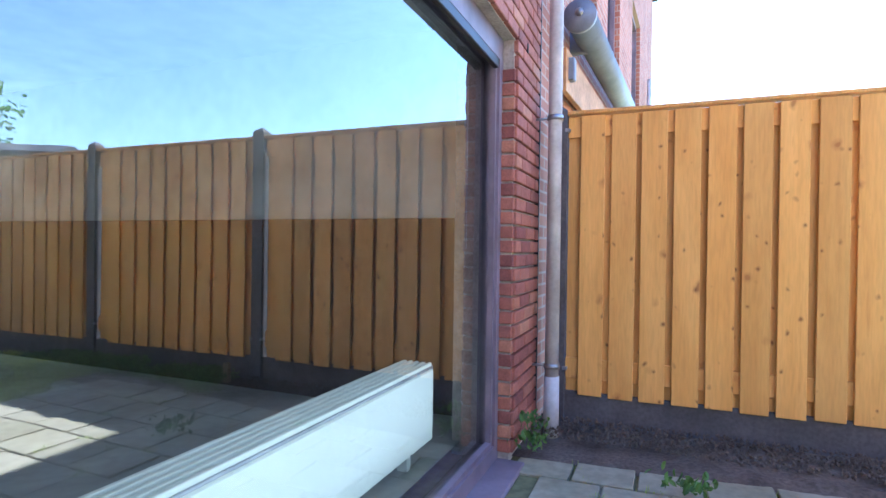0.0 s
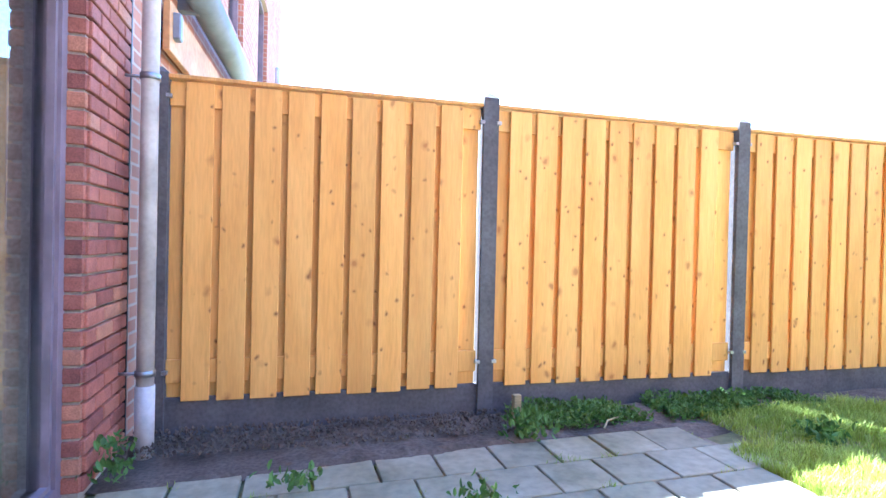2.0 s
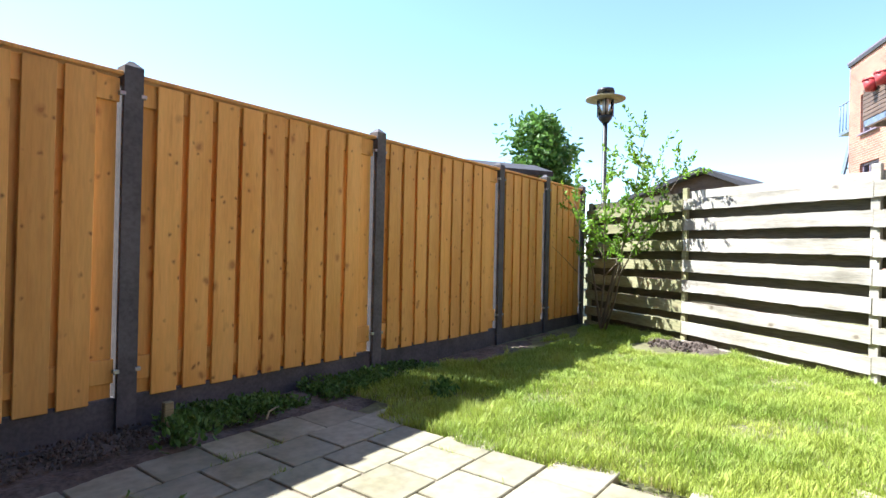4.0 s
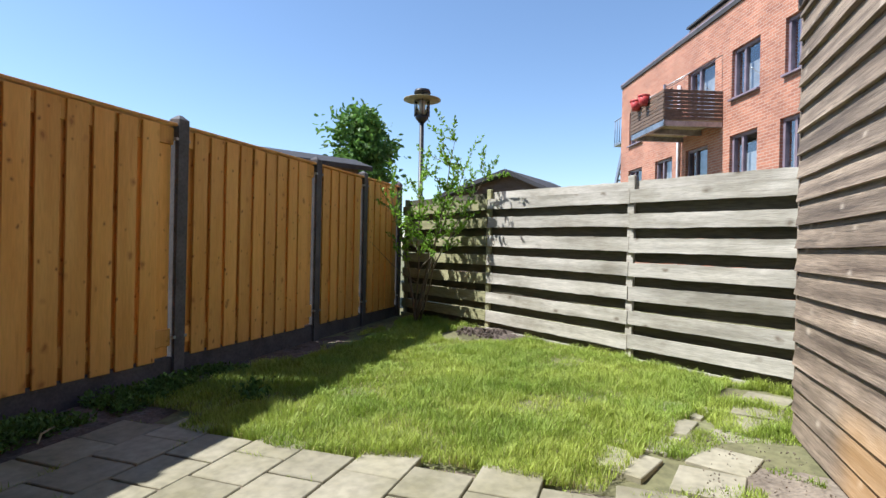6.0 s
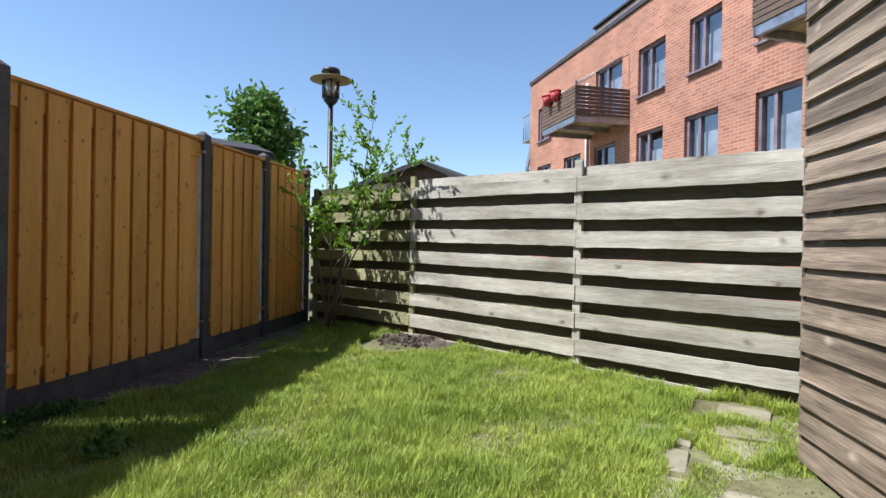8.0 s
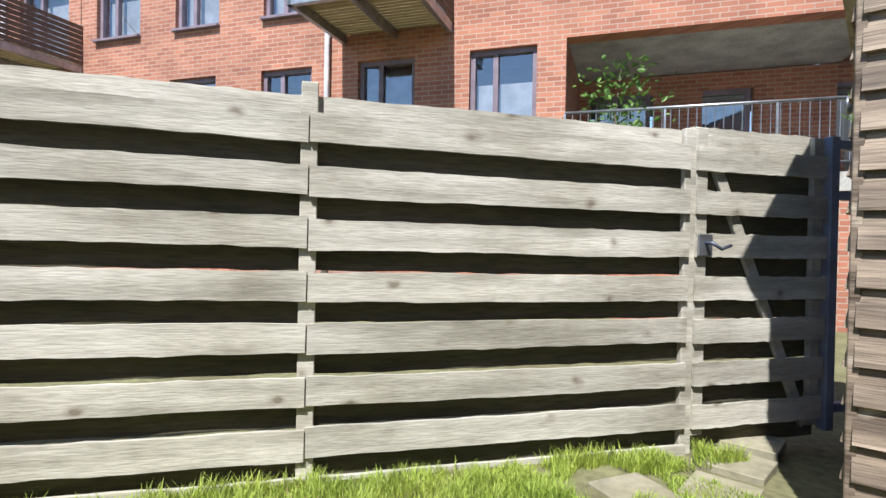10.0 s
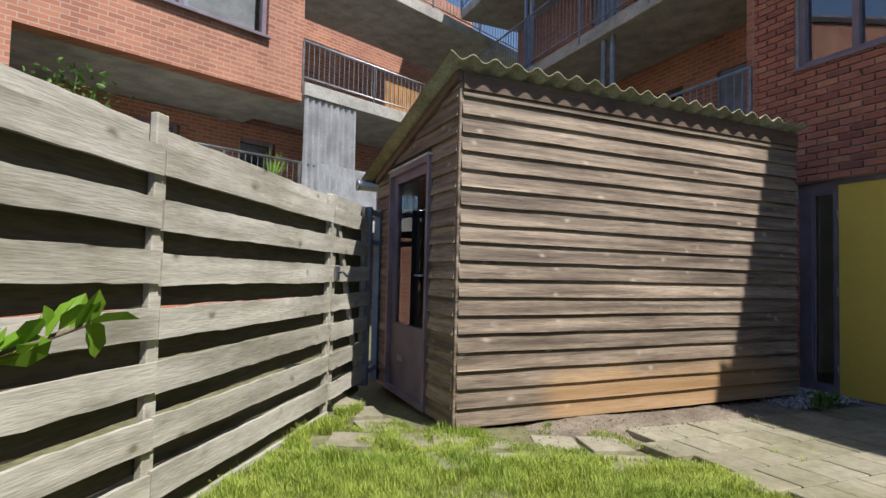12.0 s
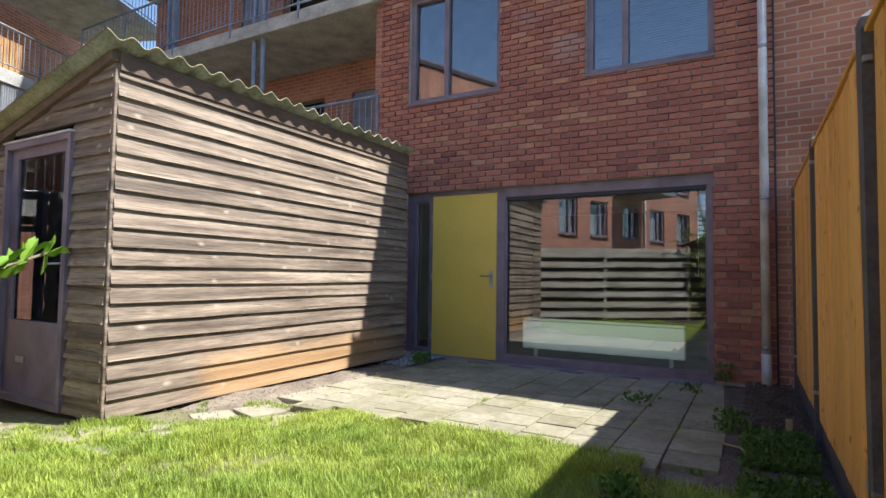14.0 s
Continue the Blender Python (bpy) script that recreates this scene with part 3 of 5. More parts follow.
# Street wall is coloured dark for the dim far end of the room.
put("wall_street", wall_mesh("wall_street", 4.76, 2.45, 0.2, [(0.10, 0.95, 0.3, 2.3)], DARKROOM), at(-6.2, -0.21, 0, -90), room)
# Thin cloth over an added, unseen opening, so more light enters the room.
tagged(put("roller_blind", mesh("roller_blind", [(-6.38, -1.2, 0.28), (-6.38, -0.28, 0.28), (-6.38, -0.28, 2.32), (-6.38, -1.2, 2.32)], [(0, 1, 2, 3)], INLETCLOTH)), "added pale cloth in an unseen opening, passing light into the room", "blind")
upper = base("upper_rooms", Matrix(), "dim rooms behind the upstairs windows", "room", kind="structure")
put("wall_back", block(0.1, 4.6, 3.3, INTERIOR, low=True), at(-2.75, -2.67, 2.9), upper)
put("ceiling", block(2.4, 4.6, 0.1, INTERIOR), at(-1.6, -2.67, 5.4), upper)
put("floor", block(2.4, 4.6, 0.1, FLOORING), at(-1.6, -2.67, 2.95), upper)
put("wall_side", block(2.4, 0.1, 3.2, INTERIOR, low=True), at(-1.6, -0.24, 2.9), upper)
put("wall_side", block(2.4, 0.1, 3.2, INTERIOR, low=True), at(-1.6, -4.97, 2.9), upper)
tagged(put("house_body", block(6.2, 0.21, 6.35, FARBRICK, low=True), at(-3.32, -5.135, -0.1)), "brick end wall of the house", "wall", kind="structure")
tagged(put("roof_house", block(6.4, 5.1, 0.18, TARROOF), at(-3.43, -2.75, HOUSE_TOP + 0.09)), "flat dark roof of the house", "roof", kind="structure")

# low convector inside the window
rad = base("convector_radiator", at(-0.47, -2.93, 0.0), "long low white convector radiator with a louvred top", "radiator")
put("body", block(0.17, 1.92, 0.35, WHITEPAINT, 0.008, low=True), at(0, 0.96, 0.11), rad)
put("top_grille", block(0.165, 1.91, 0.012, STEEL, 0.002), at(0, 0.96, 0.467), rad)
for k in range(5):
    put("fin", block(0.018, 1.905, 0.02, WHITEPAINT, 0.003), at(-0.068 + 0.034 * k, 0.96, 0.48), rad)
for y in (0.15, 1.77):
    put("foot", block(0.05, 0.04, 0.12, WHITEPAINT, low=True), at(0, y, 0), rad)
blindcord = base("blind_chain", at(-0.28, -0.86, 1.05), "thin white bead chain beside the window", "chain")
put("chain", tube([(0, 0, 0), (0, 0, 0.95)], 0.004, WHITEPLASTIC, 6), None, blindcord)

# rain pipe
pipe = base("rain_pipe", at(0.03, -0.238, -0.04), "pale grey plastic rain pipe on brick wall", "rain pipe")
put("pipe", tube([(0.02, 0, -0.03), (0.02, 0, 6.3)], 0.041, WHITEPLASTIC, 16), None, pipe)
put("socket", tube([(0.02, 0, -0.04), (0.02, 0, 0.34)], 0.046, WHITEPLASTIC, 16), None, pipe)
for z in (0.40, 1.87, 3.4, 5.2):
    put("bracket", tube([(0.02, 0, z - 0.015), (0.02, 0, z + 0.015)], 0.048, STEEL, 16), None, pipe)
    put("bracket_stem", tube([(-0.11, 0, z), (0.0, 0, z)], 0.008, STEEL), None, pipe)

# neighbouring house, a little turned
NT = radians(3)
nb_m = Matrix.Translation((FX - 0.01 + 9.0 * math.sin(NT), HY + 0.012 + 9.0 * math.cos(NT), 0)) @ pose(0, 0, 0, 0, 0, -93)
nb = base("neighbour_house", nb_m, "red brick neighbouring house with narrow windows", "house")
nbh = [(6.0, 7.6, 0.0, 2.1), (1.5, 4.5, 0.0, 2.1), (6.9, 8.0, 3.3, 4.8), (5.2, 6.2, 3.3, 4.8), (2.6, 3.8, 3.3, 4.8)]
put("wall", wall_mesh("wall", 9.0, HOUSE_TOP, 0.3, nbh, FARBRICK, -0.1), None, nb)
put("roof", block(9.0, 5.0, 0.15, TARROOF), at(4.5, -2.4, HOUSE_TOP + 0.08), nb)
for a, b, c, d in nbh:
    w = put("window", frame_mesh(b - a, d - c, 0.07, 0.08, MAUVE), at(a, -0.1, c), nb)
    put("pane", mesh("pane", [(0.07, 0, 0.07), (b - a - 0.07, 0, 0.07), (b - a - 0.07, 0, d - c - 0.07), (0.07, 0, d - c - 0.07)], [(3, 2, 1, 0)], FARGLASS), at(0, -0.01, 0), w).visible_shadow = False
# Dark sheet behind the panes in place of shaded rooms.
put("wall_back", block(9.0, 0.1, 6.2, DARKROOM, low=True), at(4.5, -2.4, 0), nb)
put("fascia_board", block(2.9, 0.04, 0.30, PINKWOOD, 0.004), at(7.1, 0.06, 2.30), nb, "bare timber fascia board")
aw = base("awning", nb_m @ at(5.35, 0.16, 2.66), "rolled up blue grey awning in a long cassette", "awning")
put("cassette", tube([(0, 0, 0), (3.15, 0, 0)], 0.105, AWNING, 18), None, aw)
put("end_cap", tube([(3.15, 0, 0), (3.19, 0, 0)], 0.115, BLUESTEEL, 18), None, aw)
put("bolt", tube([(3.19, 0, 0.02), (3.20, 0, 0.02)], 0.03, STEEL, 12), None, aw)
put("bracket", block(0.06, 0.16, 0.2, BLUESTEEL, 0.01), at(2.7, -0.1, 0.0), aw)
npipe = base("vent_pipe", nb_m @ at(1.6, 0.08, 2.6), "thin pale pipe on neighbouring wall", "pipe")
put("pipe", tube([(0, 0, 0), (0, 0, 1.6)], 0.04, WHITEPLASTIC, 8), None, npipe)
wl = base("wall_lamp", at(0.02, 0.42, 2.32), "small blue grey box lamp on brick wall", "wall lamp")
put("housing", block(0.09, 0.08, 0.16, BLUESTEEL, 0.008), at(0, 0, 0), wl)
put("mount", block(0.12, 0.05, 0.05, BLUESTEEL), at(-0.06, 0, 0), wl)

# ---- timber fence on concrete posts ----
FENCE_M = at(1.93, -0.01, 0.014, 0)
fence = base("timber_fence", FENCE_M, "new orange pine board fence between dark concrete posts", "fence", kind="structure")
POSTS = [-1.895, 0.0, 1.93, 3.86, 4.98, 6.10]


def post_mesh(h):
    w, t = 0.095, 0.05
    v = []
    for z, s in ((-0.3, 1), (h, 1), (h + 0.035, 0.25)):
        v += [(-t * s, -w / 2 * s, z), (t * s, -w / 2 * s, z), (t * s, w / 2 * s, z), (-t * s, w / 2 * s, z)]
    f = [(i + k, i + (k + 1) % 4, i + 4 + (k + 1) % 4, i + 4 + k) for i in (0, 4) for k in range(4)] + [(8, 9, 10, 11)]
    return mesh("post", v, f, CONCRETE)


pm = post_mesh(1.945)
for k, s in enumerate(POSTS):
    put("post", pm, at(s, 0.047, 0.015 * (k == 0) * -2, 0, random.uniform(-0.3, 0.3)), fence)
BOARD = {}
rng = random.Random(3)


def plank(w, t, h, mat):
    k = (round(w, 3), round(t, 3), round(h, 2), mat.name)
    if k not in BOARD:
        BOARD[k] = block(w, t, h, mat, 0.003, "board", low=True)
    return BOARD[k]


for a, b in zip(POSTS[:-1], POSTS[1:]):
    x0, x1 = a + 0.05, b - 0.05
    put("base_plate", block(x1 - x0 + 0.02, 0.04, 0.36, CONCRETE, 0.004, low=True), at((x0 + x1) / 2, 0.05, -0.215), fence, "dark concrete base plate")
    x0, x1 = x0 + 0.002, x1 - 0.008
    n = 9 if b - a > 1.5 else 5
    pitch = 0.1795 if n == 9 else 0.186
    lead = 0.078 if n == 9 else 0.05
    zb = 0.128
    for k in range(n):
        x = x0 + lead + pitch * k + 0.076
        put("board", plank(0.145, 0.018, 1.748, PINE), at(x + rng.uniform(-0.003, 0.003), 0.022, zb + rng.uniform(-0.004, 0.004), 0, rng.uniform(-0.2, 0.2), rng.uniform(-0.15, 0.15)), fence)
    for k in range(n + 1):
        x = x0 + lead + pitch * k - 0.018
        put("board", plank(0.132 if k in (0, n) else 0.16, 0.016, 1.741, PINE), at(x1 - 0.072 if k == n else max(x, x0 + 0.067), 0.060, zb + rng.uniform(-0.004, 0.004)), fence)
    for z in (0.29, 1.81):
        put("rail", block(x1 - x0, 0.018, 0.13, PINE, 0.003), at((x0 + x1) / 2, 0.0415, z), fence)
    put("capping", block(x1 - x0 + 0.012, 0.085, 0.022, PINE_BACK, 0.003), at((x0 + x1) / 2, 0.045, 1.898), fence)
    for x in (x0 + 0.0, x1 - 0.0):
        for z in (0.29, 1.79):
            put("bracket", block(0.03, 0.03, 0.022, STEEL, 0.002), at(x, 0.008, z), fence)

# ---- weathered plank fence at the back ----
BACK_M = at(4.89, -4.87, 0.03, 56.55) @ Matrix.Diagonal((1.035, 1.0, 1.033, 1.0))
back = base("plank_fence", BACK_M, "weathered grey horizontal plank fence with staggered boards", "fence", kind="structure")
rng = random.Random(9)


def long_board(length, h, t, mat, seed):
    """A rough sawn plank with a wandering edge."""
    r = random.Random(seed)
    n = 24
    verts, faces = [], []
    for i in range(n + 1):
        x = -length / 2 + length * i / n
        top = h / 2 + r.uniform(-0.004, 0.003)
        bot = -h / 2 + r.uniform(-0.003, 0.003) + 0.007 * noise.noise((x * 1.3, seed * 1.7, 0.0)) + 0.003 * noise.noise((x * 6.0, seed * 3.1, 0.0))
        bow = 0.004 * math.sin(i * 0.5 + seed)
        verts += [(x, bow - t / 2, bot), (x, bow + t / 2, bot), (x, bow + t / 2, top), (x, bow - t / 2, top)]
    for i in range(n):
        k = 4 * i
        for a in range(4):
            b = (a + 1) % 4
            faces.append((k + a, k + b, k + 4 + b, k + 4 + a))
    faces += [(3, 2, 1, 0), (4 * n, 4 * n + 1, 4 * n + 2, 4 * n + 3)]
    return mesh("plank", verts, faces, mat)


for s, top in ((0.0, 1.60), (1.88, 1.655), (3.79, 1.665), (5.55, 1.64)):
    put("post", block(0.07, 0.036, top + 0.3, GREYWOOD if s < 3 else GREENWOOD, 0.004, low=True), at(s, -0.034, -0.3), back)
seed = 100
for (a, b), wood, lift in zip(((0.015, 1.88), (1.882, 3.79), (3.793, 5.60)), (GREYWOOD, GREYWOOD, GREENWOOD), ((0.0, 0.012), (0.012, 0.035), (0.035, 0.03))):
    ln = b - a - 0.004
    mid, tilt = (lift[0] + lift[1]) / 2, -math.degrees(math.atan2(lift[1] - lift[0], ln))
    for i in range(7):
        seed += 1
        put("plank", long_board(ln, 0.124 + rng.uniform(-0.006, 0.006), 0.02, wood, seed), at((a + b) / 2, -0.005, 1.452 - 0.2195 * i + mid + rng.uniform(-0.006, 0.006), 0, 0, tilt + rng.uniform(-0.12, 0.12)), back)
    # Rear planks below the top one get their shade from a darker colour.
    for i in range(8):
        seed += 1
        put("plank", long_board(ln, 0.127 if i else 0.10, 0.02, GREYWOOD if i == 0 and wood is not GREENWOOD else SHADEDBACK, seed), at((a + b) / 2, -0.064, (1.575 if i else 1.545) - 0.2195 * i + mid, 0, 0, tilt + rng.uniform(-0.12, 0.12)), back)
    seed += 1
    put("bottom_plank", long_board(ln, 0.14, 0.022, wood, seed), at((a + b) / 2, 0.0, -0.075 + mid, 0, 0, tilt), back)

gate = base("plank_gate", BACK_M @ at(-0.02, 0, 0), "weathered grey plank garden gate with a steel latch", "gate")
for i in range(7):
    seed += 1
    put("plank", long_board(0.84, 0.122, 0.02, GREYWOOD, seed), at(-0.43, -0.005, 1.446 - 0.2195 * i), gate)
# Gate's rear planks likewise carry the shade in their colour.
for i in range(8):
    seed += 1
    put("plank", long_board(0.84, 0.12, 0.02, GREYWOOD if i == 0 else SHADEDBACK, seed), at(-0.43, -0.064, 1.56 - 0.2195 * i), gate)
for x in (-0.05, -0.81):
    put("upright", block(0.07, 0.036, 1.58, GREYWOOD, 0.004, low=True), at(x, -0.034, 0.03), gate)
put("brace", block(0.06, 0.03, 1.68, GREYWOOD, 0.004), at(-0.42, -0.034, 0.80, 0, 0, 24), gate)
lt = put("latch", block(0.085, 0.012, 0.11, STEEL, 0.003), at(-0.05, 0.015, 1.01), gate, "steel gate latch plate")
put("latch_handle", tube([(0.0, 0.0, 0.01), (0, 0.05, 0.01), (-0.05, 0.06, -0.02), (-0.11, 0.055, 0.0)], 0.009, BRASSDARK), None, lt)

steel_gate = base("steel_gate_post", BACK_M @ at(-0.92, -0.02, 0), "blue grey steel posts and rail beside the shed", "gate post")
for x in (0.0, -0.30):
    put("post", block(0.06, 0.06, 1.62, BLUESTEEL, 0.004, low=True), at(x, 0, 0), steel_gate)
for z in (1.58, 1.30, 0.12):
    put("rail", block(0.30, 0.045, 0.05, BLUESTEEL, 0.004), at(-0.15, 0, z), steel_gate)

# ---- shed ----
SX, SY, SD = 4.15, -4.18, 1.90
SW = 3.64
shed = base("garden_shed", at(SX, SY, 0.012), "weathered grey brown clapboard shed with a corrugated roof", "shed")
rng = random.Random(21)


def clap(length, seed, way=-1):
    """One lapped board, thicker at its foot, along x from the origin."""
    r = random.Random(seed)
    n = 10
    verts, faces = [], []
    for i in range(n + 1):
        x = way * length * i / n
        w = r.uniform(-0.003, 0.003)
        verts += [(x, 0.0, 0.0 + w), (x, 0.038 + r.uniform(-0.003, 0.003), 0.0 + w), (x, 0.036, 0.010 + w), (x, 0.008, 0.150), (x, 0.0, 0.150)]
    for i in range(n):
        k = 5 * i
        for a in range(5):
            b = (a + 1) % 5
            faces.append((k + a, k + 5 + a, k + 5 + b, k + b))
    faces += [tuple(range(5)), tuple(range(5 * n + 4, 5 * n - 1, -1))]
    return mesh("clapboard", verts, faces, SHEDWOOD)


ROWS = 19
PITCH = 0.1303
for i in range(ROWS):
    put("clapboard", clap(SW, 300 + i), at(0, 0, 0.01 + PITCH * i, 0, 0, rng.uniform(-0.06, 0.06)), shed)
D0, D1 = 0.51, 1.42
for i in range(20):
    z = 0.0 + PITCH * i
    for a, b in ((0.0, D0 - 0.005), (D1 + 0.045, SD)):
        if z + 0.1 > 2.57 - 0.25 * a or (b > 1 and z > 2.57 - 0.25 * b):
            continue
        if z > 2.0:
            continue
        put("clapboard", clap(b - a, 400 + i, 1), at(-0.002, -a, z, -90), shed)
for i in range(16, 20):
    z = PITCH * i
    b = min(SD, max(0.0, (2.55 - z - 0.13) / 0.25))
    if b > 0.2:
        put("clapboard", clap(b, 450 + i, 1), at(-0.002, 0, z, -90), shed)
# Set-back core, coloured dark for the shade inside the shed.
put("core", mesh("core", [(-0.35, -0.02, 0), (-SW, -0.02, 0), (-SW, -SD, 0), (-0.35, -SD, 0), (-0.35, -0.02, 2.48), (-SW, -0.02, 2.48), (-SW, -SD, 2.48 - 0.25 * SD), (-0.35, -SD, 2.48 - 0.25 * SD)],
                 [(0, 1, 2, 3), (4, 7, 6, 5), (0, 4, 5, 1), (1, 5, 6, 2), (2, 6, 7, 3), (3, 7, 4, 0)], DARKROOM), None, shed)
put("side_panel", block(0.34, 0.02, 1.9, SLATWOOD, low=True), at(-0.175, -SD + 0.01, 0), shed)
put("corner_strip", block(0.035, 0.035, 2.42, SHEDWOOD, 0.004, low=True), at(0.004, 0.004, 0.0), shed)
verts, faces = [], []
NW = 22 * 8
for i in range(NW + 1):
    x = 0.16 - (SW + 0.14) * i / NW
    zz = 0.024 * math.cos(2 * math.pi * (0.16 - x) / 0.177)
    for yy, th in ((0.15, 0.004), (0.15, -0.004), (-SD - 0.18, -0.004), (-SD - 0.18, 0.004)):
        verts.append((x, yy, 2.535 - 0.25 * (0.15 - yy) + 0.05 + zz + th))
for i in range(NW):
    for a in range(4):
        k, b = 4 * i, (a + 1) % 4
        faces.append((k + a, k + b, k + 4 + b, k + 4 + a))
put("corrugated_roof", mesh("corrugated_roof", verts, faces, ETERNIT, True), None, shed, "mossy grey corrugated cement sheet")
put("rafter", block(0.05, SD + 0.1, 0.09, SLATWOOD, 0.004), at(0.03, -SD / 2, 2.265, 0, 14.04), shed)
put("fascia", block(SW, 0.025, 0.13, SLATWOOD, 0.003), at(-SW / 2, 0.035, 2.465), shed)
put("gutter", tube([(0.2, -SD - 0.14, 1.98), (-SW, -SD - 0.14, 1.96)], 0.055, STEEL, 12), None, shed)
put("gutter_end", tube([(0.20, -SD - 0.14, 1.98), (0.215, -SD - 0.14, 1.98)], 0.062, STEEL, 12), None, shed)
sd = put("door", wall_mesh("door", D1 - D0, 1.98, 0.06, [(0.10, D1 - D0 - 0.10, 0.62, 1.90)], MAUVE, 0.0), at(0.012, -D0, 0.0, -90), shed, "mauve half glazed shed door")
put("pane", mesh("pane", [(0.09, -0.02, 0.61), (D1 - D0 - 0.09, -0.02, 0.61), (D1 - D0 - 0.09, -0.02, 1.91), (0.09, -0.02, 1.91)], [(3, 2, 1, 0)], SHEDGLASS), None, sd)
put("door_plate", block(0.035, 0.01, 0.17, STEEL, 0.002), at(0.05, 0.006, 1.02), sd)
put("door_handle", tube([(0.05, 0.01, 1.06), (0.05, 0.05, 1.06), (0.165, 0.055, 1.06)], 0.009, STEEL), None, sd)
put("letter_plate", block(0.12, 0.01, 0.05, STEEL, 0.003), at(0.62, 0.006, 0.32), sd)
put("door_frame", frame_mesh(D1 - D0 + 0.09, 2.02, 0.045, 0.08, MAUVE), at(0.012, -D0 + 0.045, 0.0, -90), shed)
put("drip_strip", block(0.05, D1 - D0 + 0.1, 0.015, WHITEPLASTIC, 0.002), at(0.04, -(D0 + D1) / 2, 2.03), shed)
# ---- apartment building beyond the back fence ----
APT_M = at(4.19, -11.45, 0, 22.5) @ Matrix.Diagonal((1.09, 1.09, 1.098, 1.0))
apt = base("apartment_building", APT_M, "orange red brick apartment building with balconies and mauve windows", "building")
LOW = [(18.8, 20.0), (16.55, 17.75), (14.5, 15.7), (12.33, 13.45), (10.45, 11.53), (8.41, 9.45), (6.50, 7.52), (4.53, 5.58)]
UP = [(12.28, 13.42), (10.39, 11.41), (8.35, 9.42)]
aholes = [(a, b, 2.55, 3.95) for a, b in LOW] + [(a, b, 4.88, 6.13) for a, b in UP] + [(14.2, 15.65, 4.45, 6.25), (5.97, 7.67, 4.45, 6.25), (0.67, 2.93, 4.93, 6.2), (-0.02, 4.1, 1.6, 4.0), (16.6, 17.75, 4.88, 6.13), (18.8, 20.0, 4.88, 6.13)]
aholes = [(a + 0.02, b + 0.02, c, d) for a, b, c, d in aholes]
ATOP = 7.25
put("wall", wall_mesh("wall", 20.8, ATOP, 0.3, aholes, FARBRICK, -0.1), at(-0.02, 0, 0), apt)
put("wall", block(0.3, 9.0, ATOP + 0.1, FARBRICK, low=True), at(20.63, -4.8, -0.1), apt)
put("roof", block(20.9, 9.0, 0.12, TARROOF), at(10.35, -4.45, ATOP + 0.06), apt)
put("coping", block(21.0, 0.36, 0.07, MAUVE, 0.01), at(10.4, -0.14, ATOP + 0.15), apt)
# Ceiling coloured dark, so the flats look unlit inside.
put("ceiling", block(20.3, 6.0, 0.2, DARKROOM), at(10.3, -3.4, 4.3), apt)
for a, b, c, d in aholes:
    if c < 2:
        continue
    a, b = a - 0.02, b - 0.02
    w = put("window", frame_mesh(b - a, d - c, 0.075, 0.1, MAUVE), at(a, -0.13, c), apt)
    mu = (b - a) * 0.62
    put("mullion", block(0.08, 0.09, d - c - 0.15, MAUVE, low=True), at(mu, 0, 0.075), w)
    for p, q in ((0.075, mu - 0.04), (mu + 0.04, b - a - 0.075)):
        put("pane", mesh("pane", [(p, 0, 0.075), (q, 0, 0.075), (q, 0, d - c - 0.075), (p, 0, d - c - 0.075)], [(3, 2, 1, 0)], FARGLASS), at(0, -0.01, 0), w).visible_shadow = False
    put("sill", block(b - a + 0.04, 0.2, 0.05, MAUVE, 0.005), at((b - a) / 2, 0.12, -0.03), w)
    put("curtain", block((b - a) * 0.9, 0.02, (d - c) * (0.9 if round(a * 10) % 3 else 0.6), CLOTH, low=True), at((b - a) / 2, -0.16, 0.08), w)
# Dark backing sheets put the rooms' shade into their colour.
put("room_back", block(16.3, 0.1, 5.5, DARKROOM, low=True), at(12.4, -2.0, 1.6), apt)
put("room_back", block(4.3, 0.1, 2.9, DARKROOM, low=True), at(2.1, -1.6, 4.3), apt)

# recessed gallery on the first level
put("recess_floor", block(4.2, 1.9, 0.25, PALECONCRETE), at(2.05, -1.0, 1.85), apt)
put("recess_ceiling", block(4.2, 2.0, 0.1, PALECONCRETE), at(2.05, -1.35, 4.07), apt)
put("recess_wall", wall_mesh("recess_wall", 7.6, 4.0, 0.2, [(4.6, 5.4, 2.0, 3.7), (6.2, 7.3, 2.6, 3.7), (2.6, 3.4, 2.6, 3.7), (0.9, 1.8, 2.0, 3.7)], FARBRICK, 1.6), at(-3.4, -2.3, 0), apt)
put("recess_side", block(0.2, 2.0, 2.4, FARBRICK, low=True), at(4.2, -1.35, 1.6), apt)
for x in (-0.75, 2.85, -2.5, 1.25):
    w = put("window", frame_mesh(0.95, 1.7, 0.08, 0.08, MAUVE), at(x, -2.36, 2.0), apt)
    put("pane", mesh("pane", [(0.08, 0, 0.08), (0.87, 0, 0.08), (0.87, 0, 1.62), (0.08, 0, 1.62)], [(3, 2, 1, 0)], FARGLASS), at(0, -0.01, 0), w).visible_shadow = False
    put("blind", block(0.8, 0.015, 0.9, CLOTH, low=True), at(0.475, -0.06, 0.7), w)


